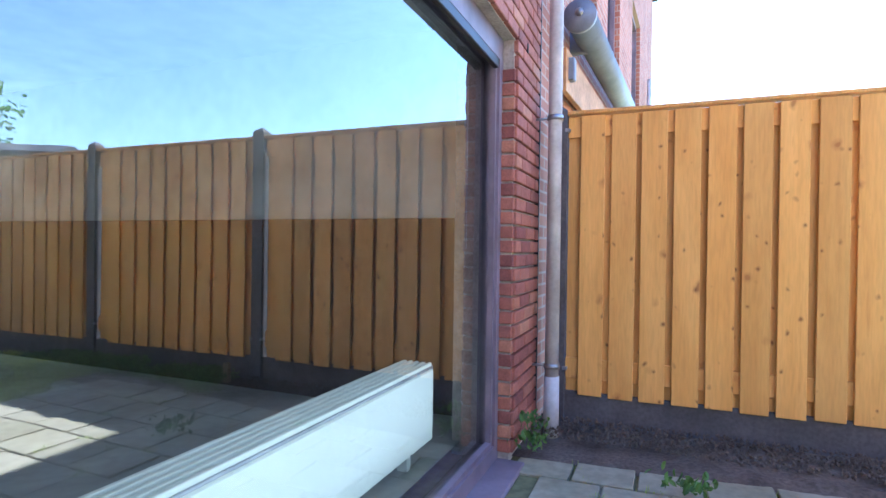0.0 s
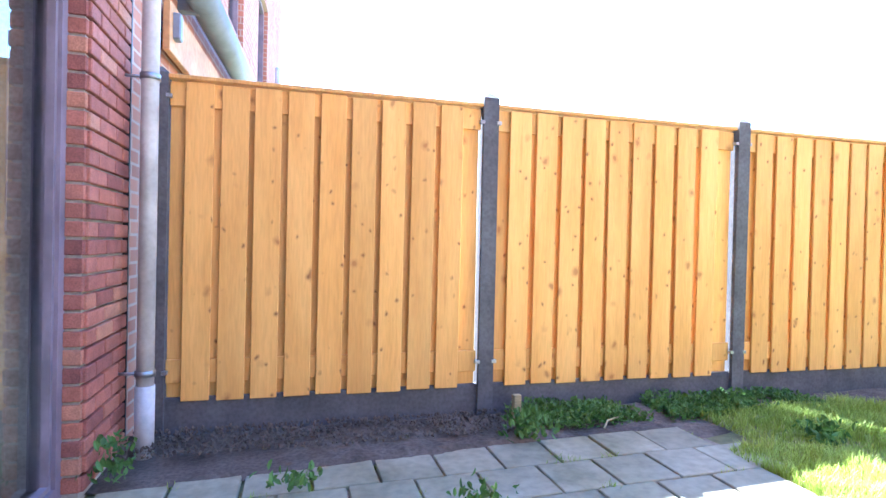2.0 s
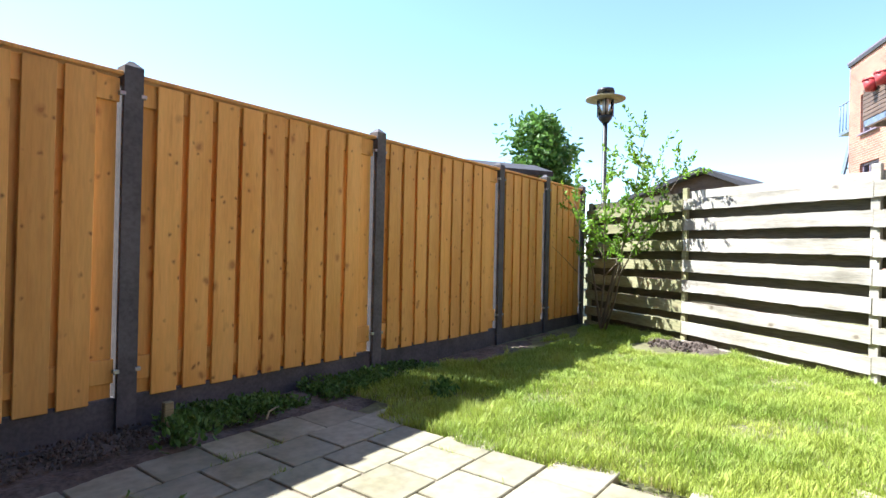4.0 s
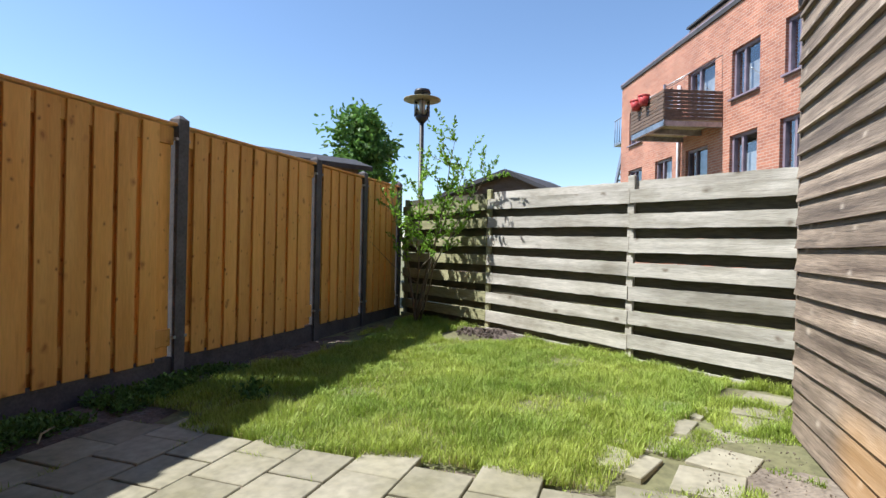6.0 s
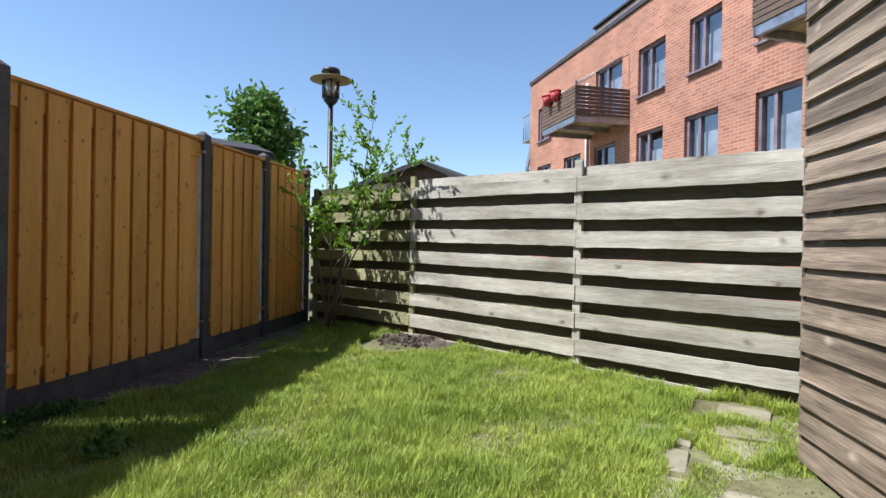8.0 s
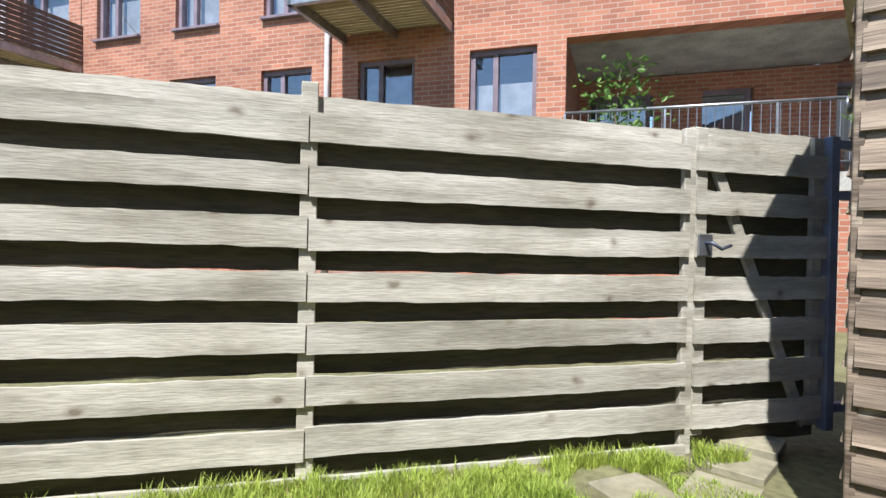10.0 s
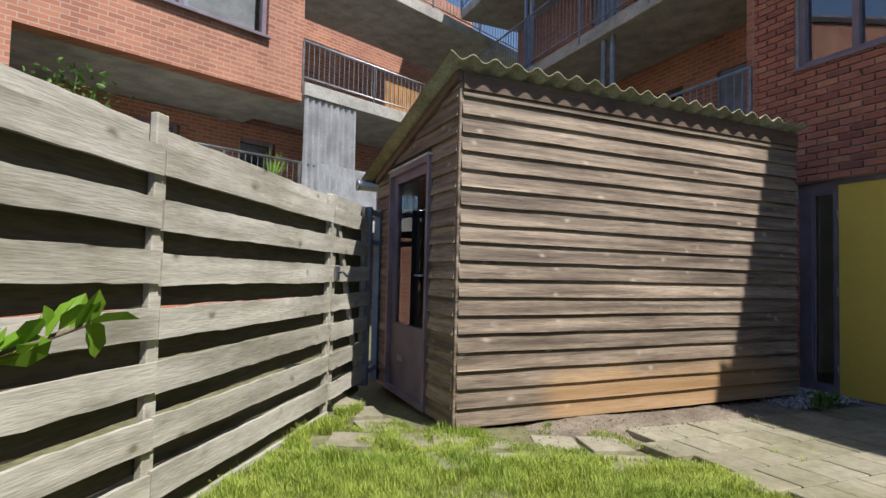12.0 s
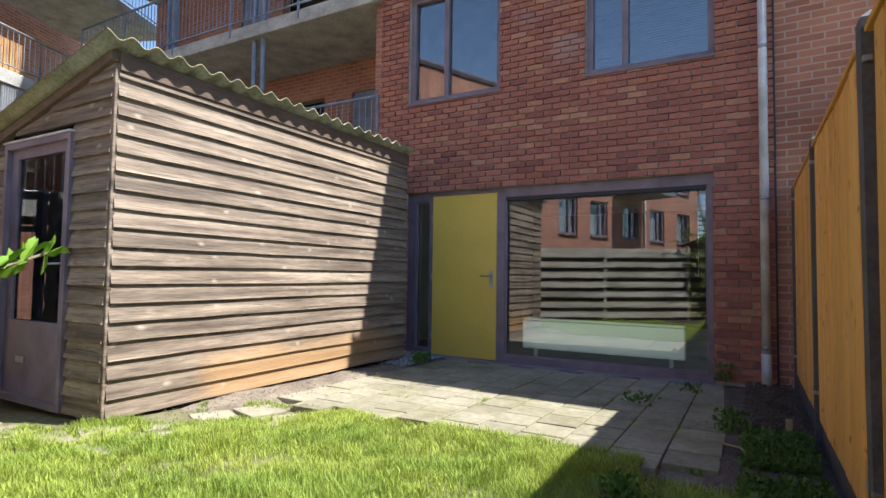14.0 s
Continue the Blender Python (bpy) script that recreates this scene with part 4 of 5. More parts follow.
def railing(name, m, length, height, mat, label, step=0.11):
    r = base(name, m, label, "railing")
    put("top_rail", tube([(0, 0, height), (length, 0, height)], 0.022, mat, 8), None, r)
    put("bottom_rail", tube([(0, 0, 0.10), (length, 0, 0.10)], 0.015, mat, 6), None, r)
    bar = tube([(0, 0, 0.10), (0, 0, height)], 0.0075, mat, 5, caps=False)
    n = int(length / step)
    for k in range(1, n):
        put("bar", bar, at(length * k / n, 0, 0), r)
    stem = block(0.03, 0.03, height + 0.15, mat, low=True)
    m2 = max(1, round(length / 1.6))
    for k in range(m2 + 1):
        put("stanchion", stem, at(length * k / m2, 0, -0.15), r)
    return r


railing("gallery_railing", APT_M @ at(-0.0, 0.02, 1.99), 4.1, 0.90, STEEL, "galvanised bar railing along the apartment gallery")
railing("gallery_railing", APT_M @ at(-6.5, 0.02, 1.99), 6.48, 0.90, STEEL, "galvanised bar railing along the apartment gallery")
railing("gallery_railing", APT_M @ at(-6.5, 0.02, 4.34), 6.48, 0.75, STEEL, "galvanised bar railing along the apartment gallery")
railing("gallery_railing", APT_M @ at(-6.5, 0.02, 6.85), 6.48, 0.95, STEEL, "galvanised bar railing along the apartment gallery")
gal = base("gallery_slabs", APT_M, "pale concrete gallery decks between the two buildings", "gallery", kind="structure")
for z in (1.87, 4.21, 6.72):
    put("slab", block(6.6, 2.2, 0.24, PALECONCRETE, 0.01), at(-3.32, -1.0, z), gal)
put("wall", block(7.6, 0.2, 9.0, FARBRICK, low=True), at(-3.65, -2.55, 0.0), gal)

# gallery building beside the house
side = base("gallery_building", at(FX, -5.06, 0, -90), "gallery block with concrete decks and steel columns", "building")
GL = 8.2
for z in (2.47, 5.19, 7.8):
    put("deck", block(GL, 1.7, 0.23, PALECONCRETE, 0.012), at(GL / 2, -0.85, z), side)
put("wall", wall_mesh("wall", GL, 9.6, 0.2, [(1.0, 1.9, 2.5, 4.5), (2.6, 3.8, 3.2, 4.5), (4.2, 5.1, 2.5, 4.5), (1.0, 1.9, 5.17, 7.2), (2.6, 3.8, 5.8, 7.2), (4.2, 5.1, 5.17, 7.2)], FARBRICK, -0.1), at(0, -1.72, 0), side)
# Dark backing stands in for the dim rooms behind the gallery wall.
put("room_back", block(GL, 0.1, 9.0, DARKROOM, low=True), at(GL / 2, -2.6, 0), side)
put("roof", block(GL + 3, 3.4, 0.2, PALECONCRETE), at(GL / 2 + 0.5, -1.6, 9.7), side)
for x in (2.6, 2.82, 5.05, 5.27):
    put("column", tube([(x, -0.15, -0.1), (x, -0.15, 9.6)], 0.045, BLUESTEEL, 10), None, side)
for a, b, z in ((1.0, 1.9, 2.5), (4.2, 5.1, 2.5), (1.0, 1.9, 5.17), (4.2, 5.1, 5.17)):
    put("door", block(b - a, 0.05, 2.0, BLUESTEEL, low=True), at((a + b) / 2, -1.8, z), side)
for z in (2.585, 5.305, 7.915):
    railing("deck_railing", at(FX, -5.08, z, -90), GL - 0.05, 1.05, BLUESTEEL, "blue grey bar railing along the gallery deck")
for x, y, z in ((4.4, -1.2, 5.305), (2.2, -1.3, 5.305)):
    tb = base("storage_box", at(FX, -5.06, z, -90) @ at(x, y, 0), "blue plastic storage box on the gallery deck", "box")
    put("box", block(0.8, 0.4, 0.5, AWNING, 0.01, low=True), None, tb)
    put("lid", block(0.84, 0.44, 0.05, WHITEPLASTIC, 0.01), at(0, 0, 0.525), tb)
pan = base("wicker_screen", APT_M @ at(-2.9, -0.06, 4.34), "tan woven screen behind the railing", "screen")
for k in range(8):
    put("reed", block(0.11, 0.012, 0.58, PINKWOOD, 0.003, low=True), at(0.12 * k, 0.0, 0.0), pan)


def curtain(x0, x1, z0, z1, y):
    verts, faces = [], []
    n = 60
    for i in range(n + 1):
        x = x0 + (x1 - x0) * i / n
        for z, amp in ((z0, 0.05), ((z0 + z1) / 2, 0.04), (z1, 0.02)):
            verts.append((x, y + amp * math.sin(i * 0.9 + 0.4 * math.sin(i * 0.37)), z))
    for i in range(n):
        for a in range(2):
            k = 3 * i + a
            faces.append((k, k + 1, k + 4, k + 3))
    ob = put("curtain", mesh("curtain", verts, faces, CLOTH, True), APT_M)
    return tagged(ob, "pale grey cloth curtain hanging from gallery deck", "curtain")


curtain(-1.2, -0.06, 1.99, 4.1, 0.05)
curtain(-2.9, -2.5, 1.99, 4.1, 0.05)
for a, b in ((-1.75, -0.35),):
    ob = put("shade_cloth", block(b - a, 0.02, 0.85, CLOTH, 0.004, low=True), APT_M @ at((a + b) / 2, 0.06, 2.08))
    tagged(ob, "white privacy cloth tied to the gallery railing", "cloth")


def balcony(a, b, z, label, pots):
    bal = base("balcony", APT_M @ at(a, 0.0, z), label, "balcony")
    L, D, H = b - a, 1.6, 0.95
    put("frame_front", block(L, 0.08, 0.16, STEEL, 0.006), at(L / 2, D - 0.04, 0.05), bal)
    for x in (0.04, L - 0.04, L / 2):
        put("frame_beam", block(0.08, D, 0.14, STEEL, 0.006), at(x, D / 2, 0.04), bal)
    for k in range(16):
        put("deck_board", block(L - 0.02, 0.085, 0.025, DECK, 0.003), at(L / 2, 0.06 + k * 0.098, 0.125), bal)
    for k in range(8):
        put("slat", block(L, 0.02, 0.085, SLATWOOD, 0.003), at(L / 2, D + 0.01, 0.18 + k * 0.10), bal)
        for x in (0.0, L):
            put("slat", block(0.02, D, 0.085, SLATWOOD, 0.003), at(x, D / 2, 0.18 + k * 0.10), bal)
    for x in (0.05, L / 2, L - 0.05):
        put("post", block(0.05, 0.05, H, STEEL, low=True), at(x, D - 0.03, 0.1), bal)
    for x in (0.06, L - 0.06):
        put("tie_rod", tube([(x, D - 0.05, H + 0.05), (x, 0.0, 1.9)], 0.014, STEEL, 6), None, bal)
    for x in pots:
        p = base("flower_pot", APT_M @ at(a + x, D + 0.14, z + 0.72), "red hanging flower pot on balcony railing", "flower pot")
        put("pot", tube([(0, 0, 0), (0, 0, 0.26)], [0.10, 0.16], REDPOT, 14), None, p)
        put("rim", tube([(0, 0, 0.25), (0, 0, 0.29)], 0.17, REDPOT, 14), None, p)
    return bal


balcony(13.8, 15.95, 4.28, "wooden slatted balcony with steel frame and red pots", (1.5, 0.95))
balcony(5.87, 7.82, 4.28, "wooden slatted balcony with steel frame", ())
ph = base("roof_cabin", APT_M @ at(13.9, -1.0, ATOP + 0.1), "dark slatted cabin on the flat roof", "roof cabin")
put("core", block(3.6, 2.4, 1.0, TARROOF, low=True), at(1.8, -1.2, 0), ph)
for k in range(7):
    put("slat", block(3.64, 0.03, 0.10, SLATWOOD, 0.003), at(1.8, 0.02, 0.1 + 0.13 * k), ph)
put("chimney", block(0.3, 0.3, 0.8, FARBRICK, low=True), at(3.9, -0.3, 0), ph)
put("roof", block(3.8, 2.6, 0.08, TARROOF, 0.01), at(1.8, -1.2, 1.04), ph)
apipe = base("rain_pipe", APT_M @ at(8.07, 0.07, 0), "pale rain pipe on brick wall", "rain pipe")
put("pipe", tube([(0, 0, 0), (0, 0, 7.2)], 0.05, WHITEPLASTIC, 10), None, apipe)
apipe2 = base("rain_pipe", APT_M @ at(16.05, 0.07, 0), "pale rain pipe on brick wall", "rain pipe")
put("pipe", tube([(0, 0, 0), (0, 0, 6.0)], 0.05, WHITEPLASTIC, 10), None, apipe2)
stair = base("steel_stair", APT_M @ at(20.8, -0.4, -0.6), "dark steel outside stair with landing", "stair")
put("landing", block(1.3, 1.2, 0.12, STEEL, 0.01), at(0.65, -0.4, 5.9), stair)
for k in range(6):
    put("bar", tube([(0.05 + 0.24 * k, 0.18, 5.9), (0.05 + 0.24 * k, 0.18, 6.9)], 0.018, BLUESTEEL, 6), None, stair)
put("rail", tube([(0, 0.18, 6.9), (1.3, 0.18, 6.9)], 0.025, BLUESTEEL, 8), None, stair)
for y in (0.0, -0.8):
    put("stringer", block(4.9, 0.06, 0.22, BLUESTEEL), at(1.9, y, 3.6, 0, 0, 62), stair)
for k in range(18):
    put("step", block(0.26, 0.8, 0.04, STEEL), at(0.82 + 0.125 * k, -0.4, 5.66 - 0.235 * k), stair)

# ---- sheds, lamp and tree beyond the fences ----
def far_shed(x, y, rz, w, d, h, peak, label):
    s = base("garden_shed", at(x, y, 0, rz), label, "shed")
    put("body", mesh("body", [(-w / 2, -d / 2, -0.08), (w / 2, -d / 2, -0.08), (w / 2, d / 2, -0.08), (-w / 2, d / 2, -0.08), (-w / 2, -d / 2, h), (w / 2, -d / 2, h), (w / 2, d / 2, h), (-w / 2, d / 2, h), (-w * 0.12, -d / 2, peak), (-w * 0.12, d / 2, peak)],
                     [(3, 2, 1, 0), (0, 1, 5, 8, 4), (1, 2, 6, 5), (2, 3, 7, 9, 6), (3, 0, 4, 7)], SLATWOOD), None, s)
    for a, b in ((-w / 2 - 0.2, -w * 0.12), (w / 2 + 0.2, -w * 0.12)):
        za = h - 0.2 * (peak - h) / (w * 0.5) - 0.02
        put("roof", mesh("roof", [(a, -d / 2 - 0.2, za), (b, -d / 2 - 0.2, peak + 0.02), (b, d / 2 + 0.2, peak + 0.02), (a, d / 2 + 0.2, za), (a, -d / 2 - 0.2, za + 0.09), (b, -d / 2 - 0.2, peak + 0.11), (b, d / 2 + 0.2, peak + 0.11), (a, d / 2 + 0.2, za + 0.09)],
                         [(0, 1, 2, 3), (7, 6, 5, 4), (0, 4, 5, 1), (1, 5, 6, 2), (2, 6, 7, 3), (3, 7, 4, 0)], TARROOF), None, s)
    return s


far_shed(13.3, -0.70, 76, 2.6, 2.2, 2.2, 2.62, "dark timber shed with a low pitched roof")
far_shed(9.75, 2.75, 60, 1.2, 1.6, 2.55, 2.68, "dark low roofed shed behind the board fence")
lamp = base("street_lamp", at(10.64, 0.71, -0.075) @ Matrix.Diagonal((1.0, 1.0, 1.043, 1.0)), "black street lamp with a flat round glass hood", "street lamp")
put("pole", tube([(0, 0, 0), (0, 0, 1.0), (0, 0, 1.02), (0, 0, 3.45)], [0.07, 0.07, 0.05, 0.045], BLACK, 12), None, lamp)
put("collar", tube([(0, 0, 3.42), (0, 0, 3.50), (0, 0, 3.55)], [0.06, 0.13, 0.13], BLACK, 16), None, lamp)
put("lantern", tube([(0, 0, 3.55), (0, 0, 3.95)], 0.14, LAMPGLASS, 18), None, lamp, "clear glass lantern cylinder")
put("reflector", tube([(0, 0, 3.56), (0, 0, 3.93)], 0.06, WHITEPLASTIC, 12), None, lamp)
for k in range(4):
    a = k * math.pi / 2 + 0.4
    put("strut", tube([(0.145 * math.cos(a), 0.145 * math.sin(a), 3.53), (0.145 * math.cos(a), 0.145 * math.sin(a), 3.97)], 0.009, BLACK, 6), None, lamp)
put("hood", tube([(0, 0, 3.845), (0, 0, 3.86), (0, 0, 3.90)], [0.37, 0.37, 0.15], DECK, 24), None, lamp)
put("cap", tube([(0, 0, 3.98), (0, 0, 4.04)], [0.17, 0.15], BLACK, 18), None, lamp)


def leaf_cloud(points, size, seed, mat, name, spread=0.0):
    """Many small pointed leaves, each two bent triangles, round the given points with their directions."""
    r = random.Random(seed)
    verts, faces = [], []
    for p, d in points:
        d = (Vector(d) + Vector((r.uniform(-1, 1), r.uniform(-1, 1), r.uniform(-0.6, 1)))).normalized()
        s = d.orthogonal().normalized()
        s = (Matrix.Rotation(r.uniform(0, 6.28), 3, d) @ s)
        up = d.cross(s)
        ln = size * r.uniform(0.6, 1.25)
        w = ln * r.uniform(0.20, 0.30)
        q = Vector(p) + Vector((r.gauss(0, spread), r.gauss(0, spread), r.gauss(0, spread)))
        k = len(verts)
        verts += [q, q + d * ln * 0.35 + s * w + up * ln * 0.10, q + d * ln * 0.75 + s * w * 0.85 + up * ln * 0.08, q + d * ln - up * ln * 0.05, q + d * ln * 0.75 - s * w * 0.85 + up * ln * 0.08, q + d * ln * 0.35 - s * w + up * ln * 0.10, q + d * ln * 0.55]
        faces += [(k, k + 1, k + 6), (k + 1, k + 2, k + 6), (k + 2, k + 3, k + 6), (k + 3, k + 4, k + 6), (k + 4, k + 5, k + 6), (k + 5, k, k + 6)]
    return mesh(name, verts, faces, mat)


def limb(p, d, length, r0, r, bend=0.12, n=6):
    """Points and radii of a bending twig."""
    pts, rad = [Vector(p)], [r0]
    d = Vector(d).normalized()
    for i in range(n):
        d = (d + Vector((r.gauss(0, bend), r.gauss(0, bend), r.gauss(0.03, bend * 0.7)))).normalized()
        pts.append(pts[-1] + d * length / n)
        rad.append(r0 * (1 - 0.85 * (i + 1) / n))
    return pts, rad, d


def shrub(name, x, y, label):
    """A lanky young shrub: thin bent stems from one foot and rows of small leaves along the twigs."""
    r = random.Random(17)
    sh = base(name, at(x, y, -0.02), label, "shrub")
    leaves = []
    stems = [((-0.25, -0.5, 2.0), 2.15, 0.024), ((-0.1, 0.12, 2.0), 1.75, 0.020), ((-0.7, -0.45, 2.0), 1.95, 0.016), ((-0.5, -1.05, 2.0), 2.5, 0.018), ((-0.2, -0.8, 2.0), 2.2, 0.014)]
    for d, ln, r0 in stems:
        pts, rad, e = limb((r.uniform(-0.03, 0.03), r.uniform(-0.03, 0.03), 0), d, ln, r0, r, 0.07, 8)
        put("stem", tube(pts, rad, BARK, 7), None, sh)
        for k in range(4, len(pts)):
            for _ in range(3):
                td = Vector((r.gauss(0, 0.7), r.gauss(0, 0.7), r.uniform(0.25, 1.0)))
                tl = r.uniform(0.25, 0.62)
                tp, tr, _e = limb(pts[k], td, tl, rad[k] * 0.55 + 0.002, r, 0.16, 6)
                put("twig", tube(tp, tr, BARK, 5), None, sh)
                for m in range(1, len(tp)):
                    for _k in range(6):
                        f = r.random()
                        leaves.append((tp[m - 1].lerp(tp[m], f), (tp[m] - tp[m - 1]).normalized() * 0.7))
    low, rl, e = limb((0.0, -0.05, 0.55), (-0.5, 0.75, 0.45), 0.9, 0.008, r, 0.1, 6)
    put("twig", tube(low, rl, BARK, 5), None, sh)
    reach = [Vector((-0.10, -0.06, 0.74)), Vector((-0.45, -0.36, 0.92)), Vector((-0.92, -0.58, 0.98)), Vector((-1.25, -0.64, 1.00)), Vector((-1.42, -0.63, 1.07))]
    put("twig", tube(reach, [0.010, 0.008, 0.006, 0.004, 0.002], BARK, 6), None, sh)
    tagged(put("foliage", leaf_cloud(leaves, 0.052, 4, LEAF, "foliage", 0.012), None, sh), kind="stuff")
    near = []
    for a, b in zip(reach[1:-1], reach[2:]):
        for k in range(30):
            near.append((a.lerp(b, k / 30), (b - a).normalized() * 0.7 + Vector((0, 0, 0.3))))
    near += [(reach[-1], (-1, 0.2, 0.7)), (reach[-1], (-1, -0.3, 0.5)), (reach[-1], (-1, 0.1, 0.1))]
    for k, spot in enumerate(near):
        put("leaf", leaf_cloud([spot], 0.036, 60 + k, LEAF, "leaf", 0.003), None, sh)
    return sh


shrub("shrub", 7.30, -0.58, "lanky young shrub with fresh green leaves in the corner")


def tree(x, y, h, crown_r, label):
    r = random.Random(31)
    t = base("tree", at(x, y, -0.08), label, "tree")
    trunk, rad, e = limb((0, 0, 0), (0.02, 0, 1), h * 0.75, 0.16, r, 0.04, 8)
    put("trunk", tube(trunk, rad, BARK, 9), None, t)
    leaves = []
    for k in range(34):
        f = r.uniform(0.42, 1.0)
        p = trunk[0].lerp(trunk[-1], f)
        a = r.uniform(0, 6.28)
        reach = crown_r * r.uniform(0.5, 1.05) * (1.25 - 0.55 * f)
        pts, rr, e = limb(p, (math.cos(a), math.sin(a), r.uniform(0.3, 1.1)), reach, 0.04, r, 0.12, 5)
        put("limb", tube(pts, rr, BARK, 5), None, t)
        for m in range(1, len(pts)):
            c = pts[m]
            for _ in range(5):
                o = c + Vector((r.gauss(0, 0.22), r.gauss(0, 0.22), r.gauss(0, 0.2)))
                for _k in range(9):
                    q = o + Vector((r.gauss(0, 0.11), r.gauss(0, 0.11), r.gauss(0, 0.10)))
                    leaves.append((q, (q - c).normalized() * 0.6 + Vector((0, 0, -0.3))))
    tagged(put("crown", leaf_cloud(leaves, 0.20, 8, LEAFDARK, "crown"), None, t), kind="stuff")


tree(15.61, 4.70, 6.4, 1.25, "leafy broad crowned green tree behind the fence")

# ---- planting ----
def in_lawn(x, y, r):
    if y > fence_y(x) - 0.35 + 0.12 * noise.noise((x * 2, y * 2, 1)):
        return False
    if x > back_x(y) - 0.04:
        return False
    edge = 2.95 + 0.09 * noise.noise((y * 2.5, 0.3, 0)) + 0.08 * max(0, min(1, (-1.6 - y))) + (0.25 if -0.9 < y else 0)
    if x < edge:
        return False
    if y < -3.18 - 0.38 * (x - 3.1) + 0.06 * noise.noise((x * 4, 0, 0)):
        return False
    if (x - 6.6) ** 2 + (y + 1.65) ** 2 < 0.22 + 0.1 * noise.noise((x * 4, y * 4, 2)):
        return False
    if y > -0.6 and x > 4.2 and noise.noise((x * 1.5, y * 3, 5)) > -0.05:
        return False
    return True


def blades(name, count, test, box, height, mat, seed, label, category, m=LAWN_M):
    r = random.Random(seed)
    verts, faces = [], []
    made = 0
    while made < count:
        x, y = r.uniform(box[0], box[1]), r.uniform(box[2], box[3])
        made += 1
        if not test(x, y, r):
            continue
        n = noise.noise((x * 1.7, y * 1.7, 3.1))
        if n < -0.25 and r.random() < 0.5:
            continue
        h = max(0.012, height * r.uniform(0.45, 1.2) * (1 + 0.55 * n + 0.65 * noise.noise((x * 7, y * 7, 6.0))))
        a = 9.0 * noise.noise((x * 2.6, y * 2.6, 14.0)) + r.gauss(0, 1.8)
        lean = r.uniform(0.1, 0.9) * h
        w = r.uniform(0.0013, 0.0029)
        dx, dy = math.cos(a), math.sin(a)
        sx, sy = -dy * w, dx * w
        z = -0.035
        k = len(verts)
        verts += [(x - sx, y - sy, z), (x + sx, y + sy, z), (x + dx * lean * 0.35 + sx * 0.8, y + dy * lean * 0.35 + sy * 0.8, z + h * 0.6), (x + dx * lean * 0.35 - sx * 0.8, y + dy * lean * 0.35 - sy * 0.8, z + h * 0.6), (x + dx * lean, y + dy * lean, z + h)]
        faces += [(k, k + 1, k + 2, k + 3), (k + 3, k + 2, k + 4)]
    ob = put(name, mesh(name, verts, faces, mat), m)
    return tagged(ob, label, category, kind="stuff")


LAWN = (2.7, 8.2, -4.9, -0.2)
blades("lawn_grass", 460000, in_lawn, LAWN, 0.060, GRASS, 1, "uneven sunlit green lawn grass", "grass")
blades("dry_grass", 90000, in_lawn, LAWN, 0.036, STRAW, 2, "straw coloured dry blades in the lawn", "grass")


def by_shed(x, y, r):
    return math.hypot((x - 4.37) / 0.36, (y + 3.95) / 0.27) < 1 + 0.3 * noise.noise((x * 6, y * 6, 0)) or (abs((x - back_x(y)) + 0.16) < 0.12 and y < -3.9 and noise.noise((x * 5, y * 5, 1)) > -0.2)


blades("grass_tuft_patch", 60000, by_shed, (3.6, 5.8, -4.9, -3.5), 0.07, GRASS, 3, "patch of grass at the foot of the shed", "grass")


def joints(x, y, r):
    fy = ((y + 0.52) / TY) % 1
    fx = ((x + 0.05) / TX + 0.5 * (int((-0.52 - y) / TY) % 2)) % 1
    line = min(fx, 1 - fx) * TX < 0.014 or min(fy, 1 - fy) * TY < 0.014
    return line and noise.noise((x * 4.5, y * 4.5, 9)) > 0.22


blades("joint_grass", 150000, joints, (0.0, 3.1, -3.8, -0.6), 0.045, GRASS, 4, "thin grass in the paving joints", "grass", PAVE_M)


def path_edges(x, y, r):
    d = y + 3.45 + 0.33 * (x - 3.3)
    return abs(d) < 0.62 and noise.noise((x * 3.1, y * 3.1, 12)) > 0.10 and x < back_x(y) - 0.05


blades("path_grass", 60000, path_edges, (3.0, 5.5, -4.6, -2.8), 0.038, GRASS, 6, "grass creeping over the garden path slabs", "grass")


r = random.Random(8)
spots = []
while len(spots) < 6000:
    x = r.uniform(2.05, 4.2)
    y = fence_y(x) - r.uniform(0.05, 0.42)
    if noise.noise((x * 2.2, y * 3, 2)) > -0.25:
        hump = 0.045 + 0.07 * max(0, noise.noise((x * 3, y * 3, 7)))
        spots.append(((x, y, r.uniform(-0.02, hump)), (r.uniform(-1, 1), r.uniform(-1, 1), 0.5)))
tagged(put("weeds", leaf_cloud(spots, 0.032, 5, WEEDLEAF, "weeds")), "low leafy green weeds along the fence foot", "weeds", kind="stuff")
spots = []
for cx, cy, n, h in ((0.02, -0.62, 90, 0.16), (2.0, -0.5, 160, 0.12), (0.75, -3.75, 240, 0.10), (0.75, -0.85, 50, 0.05), (1.5, -1.2, 60, 0.05), (3.6, -0.9, 130, 0.09)):
    for _ in range(n):
        spots.append(((cx + r.gauss(0, 0.06), cy + r.gauss(0, 0.05), r.uniform(-0.01, h)), (r.uniform(-1, 1), r.uniform(-1, 1), 0.8)))
tagged(put("weed_tufts", leaf_cloud(spots, 0.045, 9, WEEDLEAF, "weed_tufts")), "small weed tufts growing from paving joints", "weeds", kind="stuff")
plant = base("potted_plant", APT_M @ at(0.35, -0.3, 1.975), "tall yellow green potted grass on the gallery", "potted plant")
put("pot", tube([(0, 0, 0), (0, 0, 0.3)], [0.13, 0.18], TARROOF, 12), None, plant)
